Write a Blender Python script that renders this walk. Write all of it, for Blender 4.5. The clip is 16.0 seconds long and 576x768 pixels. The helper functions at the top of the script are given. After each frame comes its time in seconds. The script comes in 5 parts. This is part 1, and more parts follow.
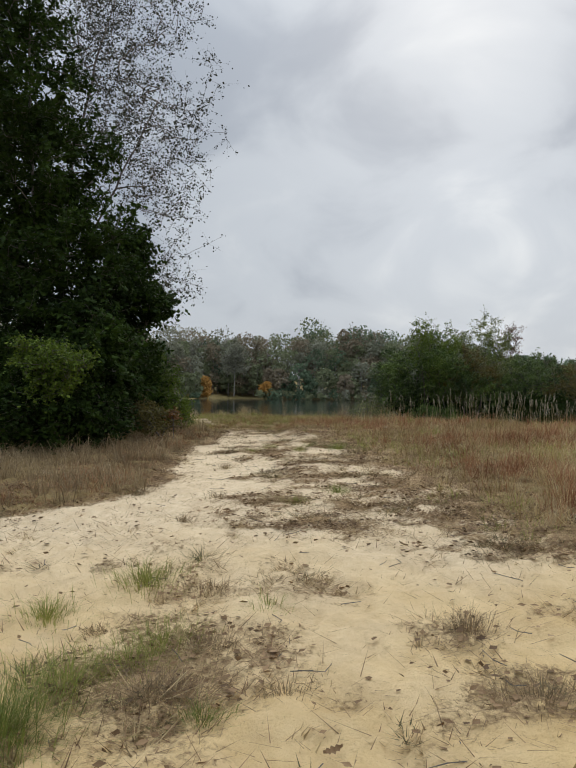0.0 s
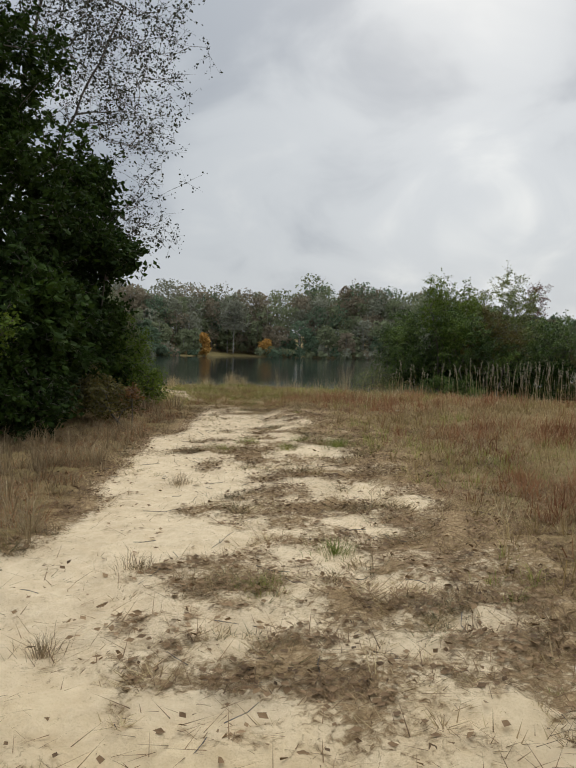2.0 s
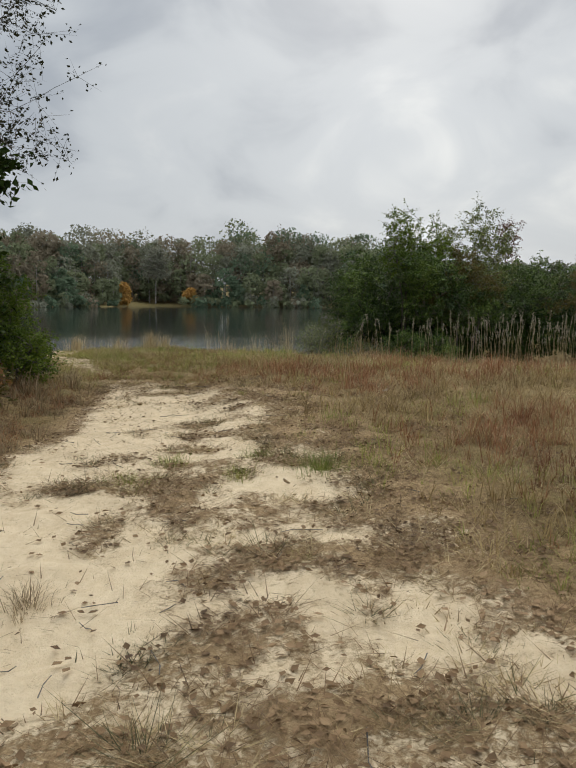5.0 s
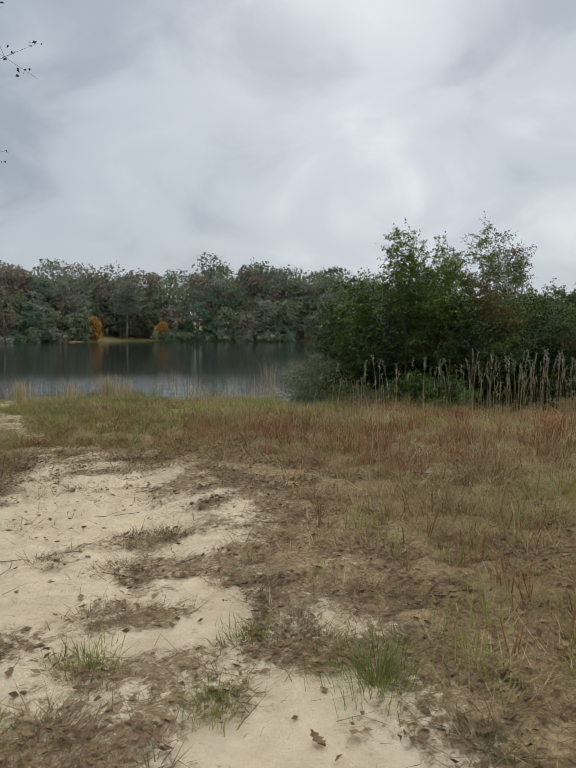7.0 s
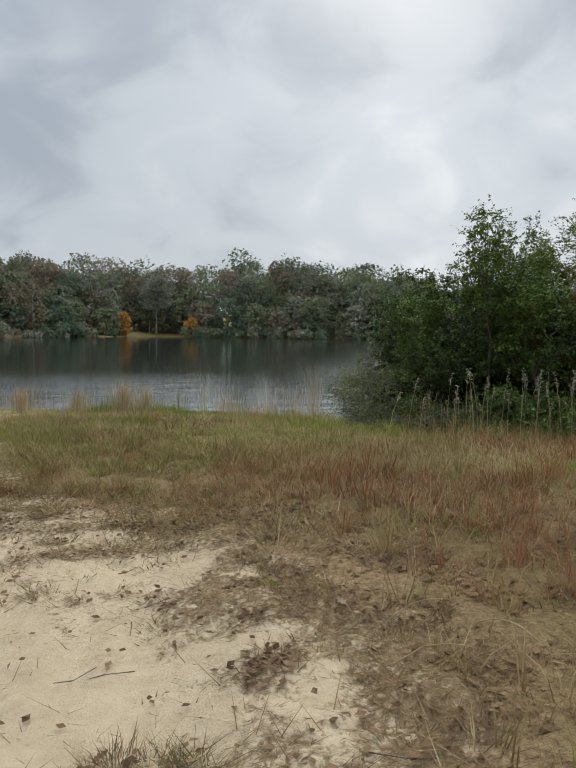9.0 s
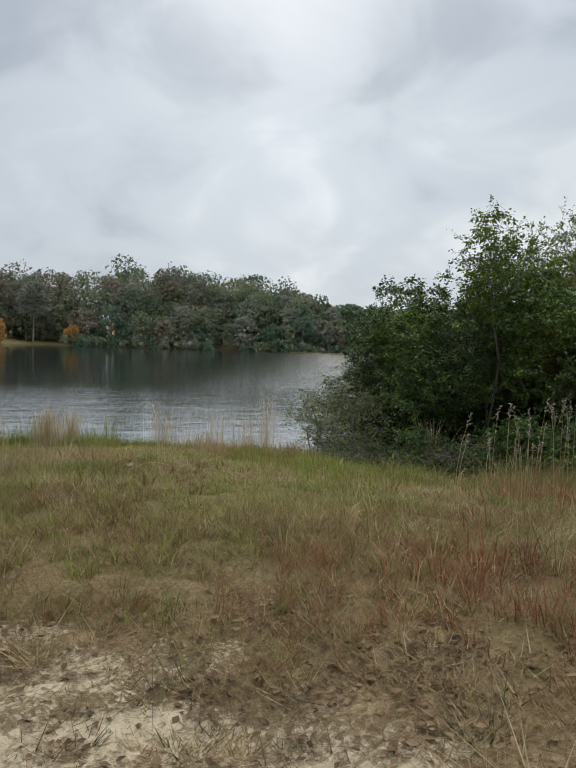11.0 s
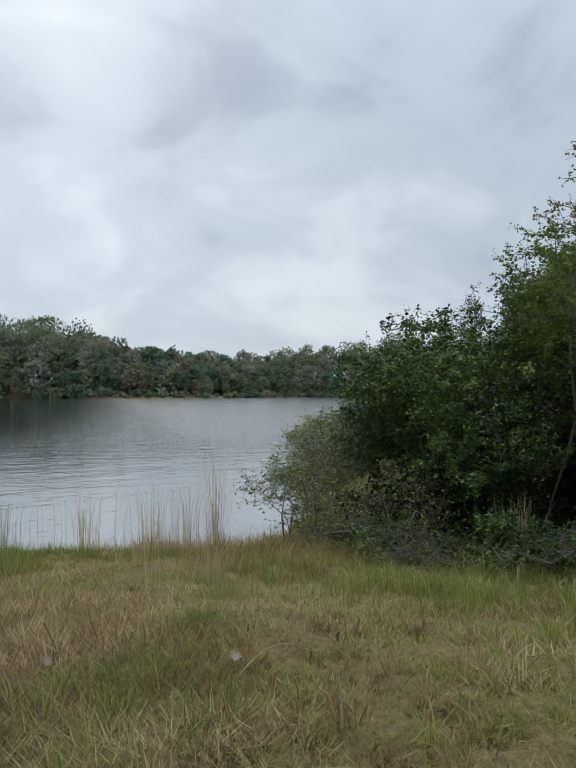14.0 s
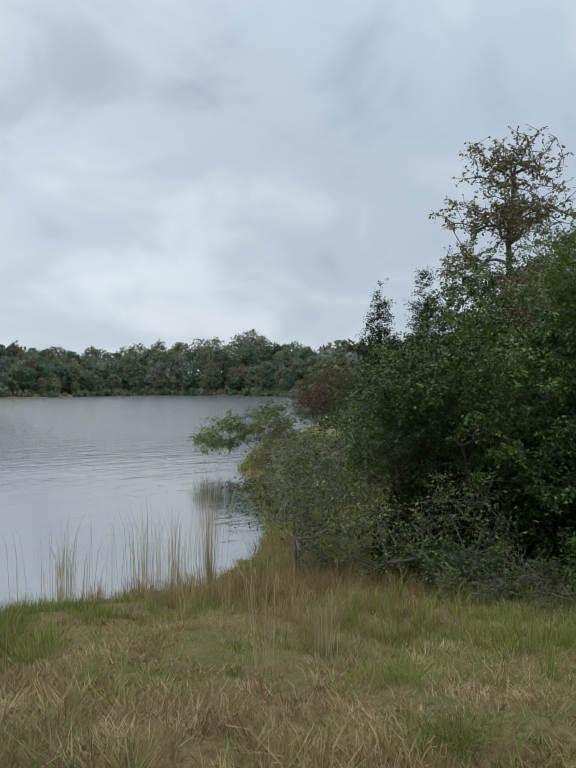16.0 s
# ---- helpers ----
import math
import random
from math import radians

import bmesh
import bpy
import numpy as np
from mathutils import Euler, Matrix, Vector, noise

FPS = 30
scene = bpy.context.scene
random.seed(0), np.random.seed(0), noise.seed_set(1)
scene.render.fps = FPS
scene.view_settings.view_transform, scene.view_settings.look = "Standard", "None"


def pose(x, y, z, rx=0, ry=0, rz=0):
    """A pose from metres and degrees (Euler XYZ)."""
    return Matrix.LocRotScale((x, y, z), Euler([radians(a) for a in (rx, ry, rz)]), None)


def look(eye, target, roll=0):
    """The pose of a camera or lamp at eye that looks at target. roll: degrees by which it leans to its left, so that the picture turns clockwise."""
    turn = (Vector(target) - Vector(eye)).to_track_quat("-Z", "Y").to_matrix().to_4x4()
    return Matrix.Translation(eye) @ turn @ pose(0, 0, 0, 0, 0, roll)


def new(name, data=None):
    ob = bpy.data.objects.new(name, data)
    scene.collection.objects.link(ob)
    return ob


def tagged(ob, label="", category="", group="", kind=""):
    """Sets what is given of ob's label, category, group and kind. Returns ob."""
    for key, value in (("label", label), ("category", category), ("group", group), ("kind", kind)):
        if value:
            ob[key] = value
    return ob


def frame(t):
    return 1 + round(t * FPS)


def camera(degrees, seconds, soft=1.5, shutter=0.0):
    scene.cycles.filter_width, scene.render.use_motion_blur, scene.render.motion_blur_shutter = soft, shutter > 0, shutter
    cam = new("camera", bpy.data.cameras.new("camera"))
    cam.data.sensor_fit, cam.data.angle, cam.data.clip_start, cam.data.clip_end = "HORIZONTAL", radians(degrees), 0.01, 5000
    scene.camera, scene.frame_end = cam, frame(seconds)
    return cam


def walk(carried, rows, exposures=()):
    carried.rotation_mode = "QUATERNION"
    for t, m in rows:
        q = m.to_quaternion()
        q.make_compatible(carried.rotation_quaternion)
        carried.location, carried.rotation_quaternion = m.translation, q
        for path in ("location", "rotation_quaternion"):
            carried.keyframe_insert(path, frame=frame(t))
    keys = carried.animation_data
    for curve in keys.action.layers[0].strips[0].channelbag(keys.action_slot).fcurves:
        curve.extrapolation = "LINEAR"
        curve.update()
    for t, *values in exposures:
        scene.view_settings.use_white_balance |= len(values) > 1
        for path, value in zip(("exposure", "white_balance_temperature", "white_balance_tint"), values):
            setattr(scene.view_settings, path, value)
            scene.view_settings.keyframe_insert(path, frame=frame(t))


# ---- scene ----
cam = camera(44.56, 16.0)


def aim(x, y, z, yaw, pitch, roll):
    return pose(x, y, z, 0, 0, yaw) @ pose(0, 0, 0, 90 + pitch) @ pose(0, 0, 0, 0, 0, roll)


PATH = [
    (0.0, aim(0.000, 0.000, 1.358, 0.02, 0.65, 0.89)),
    (0.5, aim(-0.045, 0.696, 1.451, -1.63, 2.05, 0.58)),
    (1.0, aim(-0.030, 1.404, 1.525, -2.08, 2.23, 0.68)),
    (1.5, aim(0.058, 2.188, 1.561, -0.90, -0.21, 0.34)),
    (2.0, aim(0.207, 2.933, 1.650, 0.02, -2.88, 1.45)),
    (2.5, aim(0.276, 3.705, 1.659, 0.23, -4.04, 2.41)),
    (3.0, aim(0.293, 4.465, 1.655, -1.32, -4.72, 2.29)),
    (5.5, aim(-0.003, 7.256, 1.740, -6.34, -7.12, 0.57)),
    (6.0, aim(-0.003, 7.992, 1.745, -5.97, -6.50, 1.10)),
    (6.5, aim(0.064, 8.679, 1.777, -6.83, -5.51, 0.66)),
    (7.0, aim(0.118, 9.334, 1.789, -8.19, -4.27, 0.20)),
    (7.5, aim(0.158, 9.998, 1.827, -7.61, -2.97, 0.82)),
    (8.0, aim(0.157, 10.636, 1.826, -6.35, -3.19, 0.66)),
    (8.5, aim(0.167, 11.318, 1.845, -5.50, -4.18, 0.65)),
    (9.0, aim(0.076, 11.976, 1.857, -5.90, -4.56, 0.84)),
    (9.5, aim(-0.011, 12.602, 1.867, -7.94, -4.75, 1.20)),
    (12.0, aim(-1.559, 15.306, 1.925, -20.68, -2.54, 1.25)),
    (12.5, aim(-1.709, 15.930, 1.942, -23.52, -2.00, 0.63)),
    (13.0, aim(-1.891, 16.672, 1.966, -27.55, -0.10, 0.72)),
    (13.5, aim(-2.039, 17.338, 1.957, -31.41, -0.48, 1.58)),
    (14.0, aim(-2.205, 18.028, 1.981, -32.37, 0.31, 0.59)),
    (14.5, aim(-2.360, 18.641, 1.965, -35.14, -0.32, 1.55)),
    (15.0, aim(-2.532, 19.148, 2.011, -37.38, -0.52, 0.37)),
    (15.5, aim(-2.722, 19.742, 2.031, -41.77, 0.47, 0.26)),
    (16.0, aim(-2.904, 20.333, 2.030, -44.77, 0.14, 0.13)),
]
walk(cam, PATH, [(0.0, 0.05, 7000, 9.5), (3.0, 0.12, 7350, 9), (5.5, 0.12, 7250, 9), (7.5, 0.02, 6800, 8), (9.5, 0.16, 7000, 8.5), (12.0, 0.14, 6650, 7), (16.0, 0.08, 6400, 6)])

# ---- sky and sun ----
SUN_AZ, SUN_EL = radians(-14.0), radians(34.0)          # heading from +y (to the left), height
sun_way = Vector((-math.sin(SUN_AZ) * math.cos(SUN_EL), math.cos(SUN_AZ) * math.cos(SUN_EL), math.sin(SUN_EL)))
scene.view_settings.exposure = 0.0


def make_sky():
    w = bpy.data.worlds.new("overcast_sky")
    scene.world = w
    w.use_nodes = True
    nt = w.node_tree
    nt.nodes.clear()
    N, L = nt.nodes.new, nt.links.new
    out, bg = N("ShaderNodeOutputWorld"), N("ShaderNodeBackground")
    L(bg.outputs[0], out.inputs[0])
    sky = N("ShaderNodeTexSky")
    sky.sky_type, sky.sun_disc = "NISHITA", False
    sky.sun_elevation, sky.sun_rotation = SUN_EL, -SUN_AZ
    sky.air_density, sky.dust_density = 1.0, 3.0
    tc = N("ShaderNodeTexCoord")
    sep = N("ShaderNodeSeparateXYZ")
    L(tc.outputs["Generated"], sep.inputs[0])

    def m(op, a, b=None, clamp=False):
        n = N("ShaderNodeMath")
        n.operation, n.use_clamp = op, clamp
        for i, v in enumerate((a, b)):
            if v is None:
                continue
            if isinstance(v, (int, float)):
                n.inputs[i].default_value = v
            else:
                L(v, n.inputs[i])
        return n.outputs[0]

    up = m("MAXIMUM", sep.outputs[2], 0.0)
    den = m("ADD", up, 0.55)
    com = N("ShaderNodeCombineXYZ")
    L(m("DIVIDE", sep.outputs[0], den), com.inputs[0])
    L(m("DIVIDE", sep.outputs[1], den), com.inputs[1])
    com.inputs[2].default_value = 3.7

    def cloud(scale, detail, rough, dist):
        n = N("ShaderNodeTexNoise")
        n.inputs["Scale"].default_value, n.inputs["Detail"].default_value = scale, detail
        n.inputs["Roughness"].default_value, n.inputs["Distortion"].default_value = rough, dist
        L(com.outputs[0], n.inputs["Vector"])
        return n.outputs[0]

    big, small = cloud(1.7, 3.0, 0.5, 0.5), cloud(4.2, 5.0, 0.5, 0.6)
    mixd = m("ADD", m("MULTIPLY", big, 0.5), m("MULTIPLY", small, 0.5))
    ramp = N("ShaderNodeValToRGB")
    L(mixd, ramp.inputs[0])
    els = ramp.color_ramp.elements
    els[0].position, els[0].color = 0.34, (0.352, 0.42, 0.53, 1)
    els[1].position, els[1].color = 0.70, (0.70, 0.765, 0.848, 1)
    e = els.new(0.50)
    e.color = (0.505, 0.58, 0.69, 1)
    ramp.color_ramp.interpolation = "EASE"
    # brighter where the sun stands behind thin cloud, and towards the zenith
    dot = N("ShaderNodeVectorMath")
    dot.operation = "DOT_PRODUCT"
    L(tc.outputs["Generated"], dot.inputs[0])
    low = Vector((-math.sin(SUN_AZ) * math.cos(radians(17)), math.cos(SUN_AZ) * math.cos(radians(17)), math.sin(radians(17))))
    dot.inputs[1].default_value = low
    near = m("POWER", m("MAXIMUM", dot.outputs["Value"], 0.0), 26.0)
    near = m("MULTIPLY", near, m("MULTIPLY", mixd, 0.30))
    gain = m("ADD", m("ADD", 0.92, near), m("MULTIPLY", m("POWER", up, 4.0), 3.3))
    sc = N("ShaderNodeVectorMath")
    sc.operation = "SCALE"
    L(ramp.outputs[0], sc.inputs[0])
    L(gain, sc.inputs["Scale"])
    sk = N("ShaderNodeVectorMath")
    sk.operation = "SCALE"
    L(sky.outputs[0], sk.inputs[0])
    sk.inputs["Scale"].default_value = 0.06
    mix = N("ShaderNodeMix")
    mix.data_type = "RGBA"
    mix.inputs[0].default_value = 0.93
    L(sk.outputs[0], mix.inputs[6])
    L(sc.outputs[0], mix.inputs[7])
    L(mix.outputs[2], bg.inputs[0])
    bg.inputs[1].default_value = 1.0


make_sky()
sun = new("sun", bpy.data.lights.new("sun", "SUN"))
sun.data.energy, sun.data.angle, sun.data.color = 0.75, radians(22), (1.0, 0.93, 0.82)
sun.matrix_world = look((0, 0, 30), Vector((0, 0, 30)) - sun_way)


# ---- materials ----
def new_mat(name):
    mt = bpy.data.materials.new(name)
    mt.use_nodes = True
    nt = mt.node_tree
    return mt, nt, nt.nodes.new, nt.links.new, nt.nodes["Principled BSDF"]


def ramp_node(N, stops):
    r = N("ShaderNodeValToRGB")
    els = r.color_ramp.elements
    for i, (p, c) in enumerate(stops):
        e = els[i] if i < 2 else els.new(p)
        e.position, e.color = p, (*c, 1)
    return r


def foliage(name, cols, patch=0.6, translucent=0.25, rough=0.55, spec=0.25, single=0.6):
    """Leaves or blades: every one its own tone, drifting in patches over the plant."""
    mt, nt, N, L, bsdf = new_mat(name)
    geo, tc, nz = N("ShaderNodeNewGeometry"), N("ShaderNodeTexCoord"), N("ShaderNodeTexNoise")
    nz.inputs["Scale"].default_value, nz.inputs["Detail"].default_value, nz.inputs["Roughness"].default_value = patch, 6.0, 0.68
    L(tc.outputs["Object"], nz.inputs["Vector"])
    a, b = N("ShaderNodeMath"), N("ShaderNodeMath")
    a.operation, b.operation = "MULTIPLY_ADD", "MULTIPLY_ADD"
    L(nz.outputs[0], a.inputs[0])
    a.inputs[1].default_value, a.inputs[2].default_value = 2.5, -0.7 - single / 2
    L(geo.outputs["Random Per Island"], b.inputs[0])
    b.inputs[1].default_value = single
    L(a.outputs[0], b.inputs[2])
    r = ramp_node(N, [(i / (len(cols) - 1), c) for i, c in enumerate(cols)])
    L(b.outputs[0], r.inputs[0])
    L(r.outputs[0], bsdf.inputs["Base Color"])
    bsdf.inputs["Roughness"].default_value = rough
    bsdf.inputs["Specular IOR Level"].default_value = spec
    tr, mx = N("ShaderNodeBsdfTranslucent"), N("ShaderNodeMixShader")
    L(r.outputs[0], tr.inputs[0])
    mx.inputs[0].default_value = translucent
    L(bsdf.outputs[0], mx.inputs[1])
    L(tr.outputs[0], mx.inputs[2])
    L(mx.outputs[0], nt.nodes["Material Output"].inputs[0])
    return mt


def bark(name, a, b, scale=9.0):
    mt, nt, N, L, bsdf = new_mat(name)
    tc, nz, mp = N("ShaderNodeTexCoord"), N("ShaderNodeTexNoise"), N("ShaderNodeMapping")
    mp.inputs["Scale"].default_value = (1, 1, 0.25)
    L(tc.outputs["Object"], mp.inputs[0])
    L(mp.outputs[0], nz.inputs["Vector"])
    nz.inputs["Scale"].default_value, nz.inputs["Detail"].default_value = scale, 8.0
    r = ramp_node(N, [(0.3, a), (0.7, b)])
    L(nz.outputs[0], r.inputs[0])
    L(r.outputs[0], bsdf.inputs["Base Color"])
    bsdf.inputs["Roughness"].default_value = 0.9
    bp = N("ShaderNodeBump")
    bp.inputs["Strength"].default_value, bp.inputs["Distance"].default_value = 0.6, 0.02
    L(nz.outputs[0], bp.inputs["Height"])
    L(bp.outputs[0], bsdf.inputs["Normal"])
    return mt


def make_ground_mat():
    mt, nt, N, L, bsdf = new_mat("sandy_ground")
    tc = N("ShaderNodeTexCoord")

    def nz(scale, detail=6.0, rough=0.6, dist=0.0):
        n = N("ShaderNodeTexNoise")
        n.inputs["Scale"].default_value, n.inputs["Detail"].default_value = scale, detail
        n.inputs["Roughness"].default_value, n.inputs["Distortion"].default_value = rough, dist
        L(tc.outputs["Object"], n.inputs["Vector"])
        return n.outputs[0]

    def m(op, a, b=None, c=None, clamp=False):
        n = N("ShaderNodeMath")
        n.operation, n.use_clamp = op, clamp
        for i, v in enumerate((a, b, c)):
            if v is None:
                continue
            if isinstance(v, (int, float)):
                n.inputs[i].default_value = v
            else:
                L(v, n.inputs[i])
        return n.outputs[0]

    def mixc(f, a, b):
        n = N("ShaderNodeMix")
        n.data_type = "RGBA"
        L(f, n.inputs[0])
        for i, v in ((6, a), (7, b)):
            if isinstance(v, tuple):
                n.inputs[i].default_value = (*v, 1)
            else:
                L(v, n.inputs[i])
        return n.outputs[2]

    def attr(name):
        n = N("ShaderNodeAttribute")
        n.attribute_name = name
        return n.outputs["Fac"]

    sand, yellow, green, turf = attr("sand"), attr("yellow"), attr("green"), attr("turf")
    n1, n2, n3, n4 = nz(1.3), nz(9.0, 8.0, 0.7), nz(60.0, 6.0, 0.75), nz(3.2, 5.0, 0.6, 0.6)
    n5 = nz(27.0, 5.0, 0.7, 0.8)
    # sand: cream to ochre, with damp and trodden darker marks
    cream = mixc(m("MULTIPLY_ADD", n2, 1.6, -0.3, True), (0.60, 0.445, 0.27), (0.82, 0.67, 0.465))
    ochre = mixc(m("MULTIPLY_ADD", n4, 1.8, -0.4, True), (0.55, 0.37, 0.16), (0.78, 0.57, 0.29))
    sandc = mixc(m("MULTIPLY", yellow, m("MULTIPLY_ADD", n1, 1.2, 0.2, True), None, True), cream, ochre)
    specks = m("MULTIPLY_ADD", n3, 7.0, -4.3, True)
    sandc = mixc(m("MULTIPLY", specks, 0.55), sandc, (0.22, 0.15, 0.085))
    stain = m("MULTIPLY_ADD", nz(1.9, 7.0, 0.65, 0.7), 4.5, -2.2, True)
    sandc = mixc(m("MULTIPLY", stain, 0.28), sandc, (0.30, 0.195, 0.105))
    # thatch: dead matted grass, leaf crumbs
    thatch = mixc(m("MULTIPLY_ADD", n5, 2.4, -0.7, True), (0.17, 0.102, 0.050), (0.56, 0.39, 0.215))
    soil = mixc(m("MULTIPLY_ADD", n5, 2.4, -0.7, True), (0.125, 0.080, 0.036), (0.37, 0.255, 0.115))
    soil = mixc(m("MULTIPLY", m("MULTIPLY_ADD", n4, 2.6, -0.9, True), 0.5), soil, (0.13, 0.125, 0.042))
    thatch = mixc(m("MULTIPLY", turf, m("MULTIPLY_ADD", n2, 1.2, 0.3, True)), thatch, soil)
    thatch = mixc(m("MULTIPLY", green, m("MULTIPLY_ADD", n4, 1.5, -0.2, True)), thatch, mixc(m("MULTIPLY_ADD", n5, 2.4, -0.7, True), (0.076, 0.074, 0.024), (0.235, 0.205, 0.074)))
    ragged = m("ADD", m("MULTIPLY_ADD", n5, 4.4, -2.2), m("MULTIPLY_ADD", n2, 2.2, -1.1))
    ragged = m("MULTIPLY", ragged, m("MULTIPLY", sand, 5.0, None, True))
    edge = m("ADD", sand, m("MULTIPLY", ragged, m("MULTIPLY_ADD", sand, -0.75, 1.15)))
    f = m("MULTIPLY_ADD", edge, 2.0, -0.48, True)
    L(mixc(f, thatch, sandc), bsdf.inputs["Base Color"])
    bsdf.inputs["Roughness"].default_value = 0.95
    bsdf.inputs["Specular IOR Level"].default_value = 0.15
    bp = N("ShaderNodeBump")
    bp.inputs["Strength"].default_value, bp.inputs["Distance"].default_value = 1.0, 0.055
    hh = m("ADD", m("MULTIPLY", n2, 0.6), m("ADD", m("MULTIPLY", n3, 0.18), m("MULTIPLY", n5, m("SUBTRACT", 0.55, m("MULTIPLY", f, 0.4)))))
    L(hh, bp.inputs["Height"])
    L(bp.outputs[0], bsdf.inputs["Normal"])
    return mt


def make_water_mat():
    mt, nt, N, L, bsdf = new_mat("lake_water")
    bsdf.inputs["Base Color"].default_value = (0.022, 0.027, 0.024, 1)
    bsdf.inputs["IOR"].default_value = 8.0
    tc = N("ShaderNodeTexCoord")

    def nz(scale, sx, sy, detail=3.0):
        mp, n = N("ShaderNodeMapping"), N("ShaderNodeTexNoise")
        mp.inputs["Scale"].default_value = (sx, sy, 1)
        mp.inputs["Rotation"].default_value = (0, 0, 0.35)
        L(tc.outputs["Object"], mp.inputs[0])
        L(mp.outputs[0], n.inputs["Vector"])
        n.inputs["Scale"].default_value, n.inputs["Detail"].default_value = scale, detail
        return n.outputs[0]

    fine, swell, gust = nz(5.0, 0.6, 1.3), nz(1.2, 0.5, 1.2), nz(0.035, 0.6, 1.5)
    g = N("ShaderNodeMath")
    g.operation, g.use_clamp = "MULTIPLY_ADD", True
    L(gust, g.inputs[0])
    g.inputs[1].default_value, g.inputs[2].default_value = 5.0, -1.5
    sep, near = N("ShaderNodeSeparateXYZ"), N("ShaderNodeMapRange")
    L(tc.outputs["Object"], sep.inputs[0])
    L(sep.outputs[1], near.inputs[0])
    near.inputs[1].default_value, near.inputs[2].default_value = 51.0, 40.0
    near.inputs[3].default_value, near.inputs[4].default_value = 0.05, 0.5
    wind = N("ShaderNodeMath")
    wind.operation = "MULTIPLY"
    L(g.outputs[0], wind.inputs[0])
    L(near.outputs[0], wind.inputs[1])
    open_side = N("ShaderNodeMath")                                      # the wind roughens the open eastern water
    open_side.operation = "MULTIPLY_ADD"
    L(sep.outputs[1], open_side.inputs[0])
    open_side.inputs[1].default_value = -0.3
    L(sep.outputs[0], open_side.inputs[2])
    east = N("ShaderNodeMapRange")
    L(open_side.outputs[0], east.inputs[0])
    east.inputs[1].default_value, east.inputs[2].default_value = -15.0, -1.0
    away = N("ShaderNodeMapRange")
    L(sep.outputs[1], away.inputs[0])
    away.inputs[1].default_value, away.inputs[2].default_value = 30.0, 50.0
    breeze = N("ShaderNodeMath")
    breeze.operation = "MULTIPLY"
    L(east.outputs[0], breeze.inputs[0])
    L(away.outputs[0], breeze.inputs[1])
    both = N("ShaderNodeMath")
    both.operation = "MAXIMUM"
    L(wind.outputs[0], both.inputs[0])
    L(breeze.outputs[0], both.inputs[1])
    k = N("ShaderNodeMath")
    k.operation = "MULTIPLY_ADD"
    L(both.outputs[0], k.inputs[0])
    k.inputs[1].default_value, k.inputs[2].default_value = 0.17, 0.02
    rg = N("ShaderNodeMath")
    rg.operation = "MULTIPLY_ADD"
    L(both.outputs[0], rg.inputs[0])
    rg.inputs[1].default_value, rg.inputs[2].default_value = 0.14, 0.035
    L(rg.outputs[0], bsdf.inputs["Roughness"])
    b1, b2 = N("ShaderNodeBump"), N("ShaderNodeBump")
    b1.inputs["Distance"].default_value = 0.10
    b2.inputs["Distance"].default_value = 0.25
    L(k.outputs[0], b1.inputs["Strength"])
    L(k.outputs[0], b2.inputs["Strength"])
    L(fine, b1.inputs["Height"])
    L(swell, b2.inputs["Height"])
    L(b1.outputs[0], b2.inputs["Normal"])
    L(b2.outputs[0], bsdf.inputs["Normal"])
    return mt


M_GROUND, M_WATER = make_ground_mat(), make_water_mat()
M_BARK = bark("grey_bark", (0.05, 0.042, 0.035), (0.16, 0.14, 0.12))
M_BARK_PALE = bark("pale_bark", (0.14, 0.125, 0.11), (0.34, 0.31, 0.28))
M_BARK_TWIG = bark("weathered_twig_bark", (0.08, 0.072, 0.06), (0.22, 0.20, 0.17))
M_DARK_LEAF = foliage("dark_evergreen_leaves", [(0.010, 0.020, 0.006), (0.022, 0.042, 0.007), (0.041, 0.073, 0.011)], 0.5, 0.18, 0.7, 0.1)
M_THIN_LEAF = foliage("small_dull_leaves", [(0.015, 0.017, 0.009), (0.027, 0.033, 0.015), (0.045, 0.045, 0.022)], 0.4, 0.25)
M_BUSH_LEAF = foliage("bush_green_leaves", [(0.010, 0.023, 0.004), (0.043, 0.084, 0.012), (0.190, 0.275, 0.055)], 0.8, 0.07, 0.5, 0.3)
M_GREY_LEAF = foliage("grey_green_leaves", [(0.053, 0.076, 0.016), (0.129, 0.167, 0.039), (0.265, 0.290, 0.098)], 0.9, 0.14, 0.55, 0.22)
M_LIME_LEAF = foliage("yellow_green_leaves", [(0.047, 0.076, 0.013), (0.101, 0.154, 0.023), (0.177, 0.229, 0.037)], 0.9, 0.3, 0.65, 0.12)
M_BROWN_LEAF = foliage("browning_leaves", [(0.064, 0.060, 0.020), (0.122, 0.107, 0.034), (0.188, 0.141, 0.049)], 0.9, 0.3, 0.65, 0.12)
M_RED_LEAF = foliage("reddish_leaves", [(0.07, 0.035, 0.02), (0.12, 0.05, 0.03), (0.17, 0.07, 0.04)], 0.9, 0.3)
M_ORANGE_LEAF = foliage("orange_leaves", [(0.30, 0.16, 0.04), (0.48, 0.26, 0.07), (0.58, 0.35, 0.10)], 0.5, 0.3)
M_RUSTLEAF = foliage("rust_brown_leaves", [(0.12, 0.06, 0.02), (0.20, 0.10, 0.035), (0.28, 0.15, 0.05)], 0.9, 0.3)
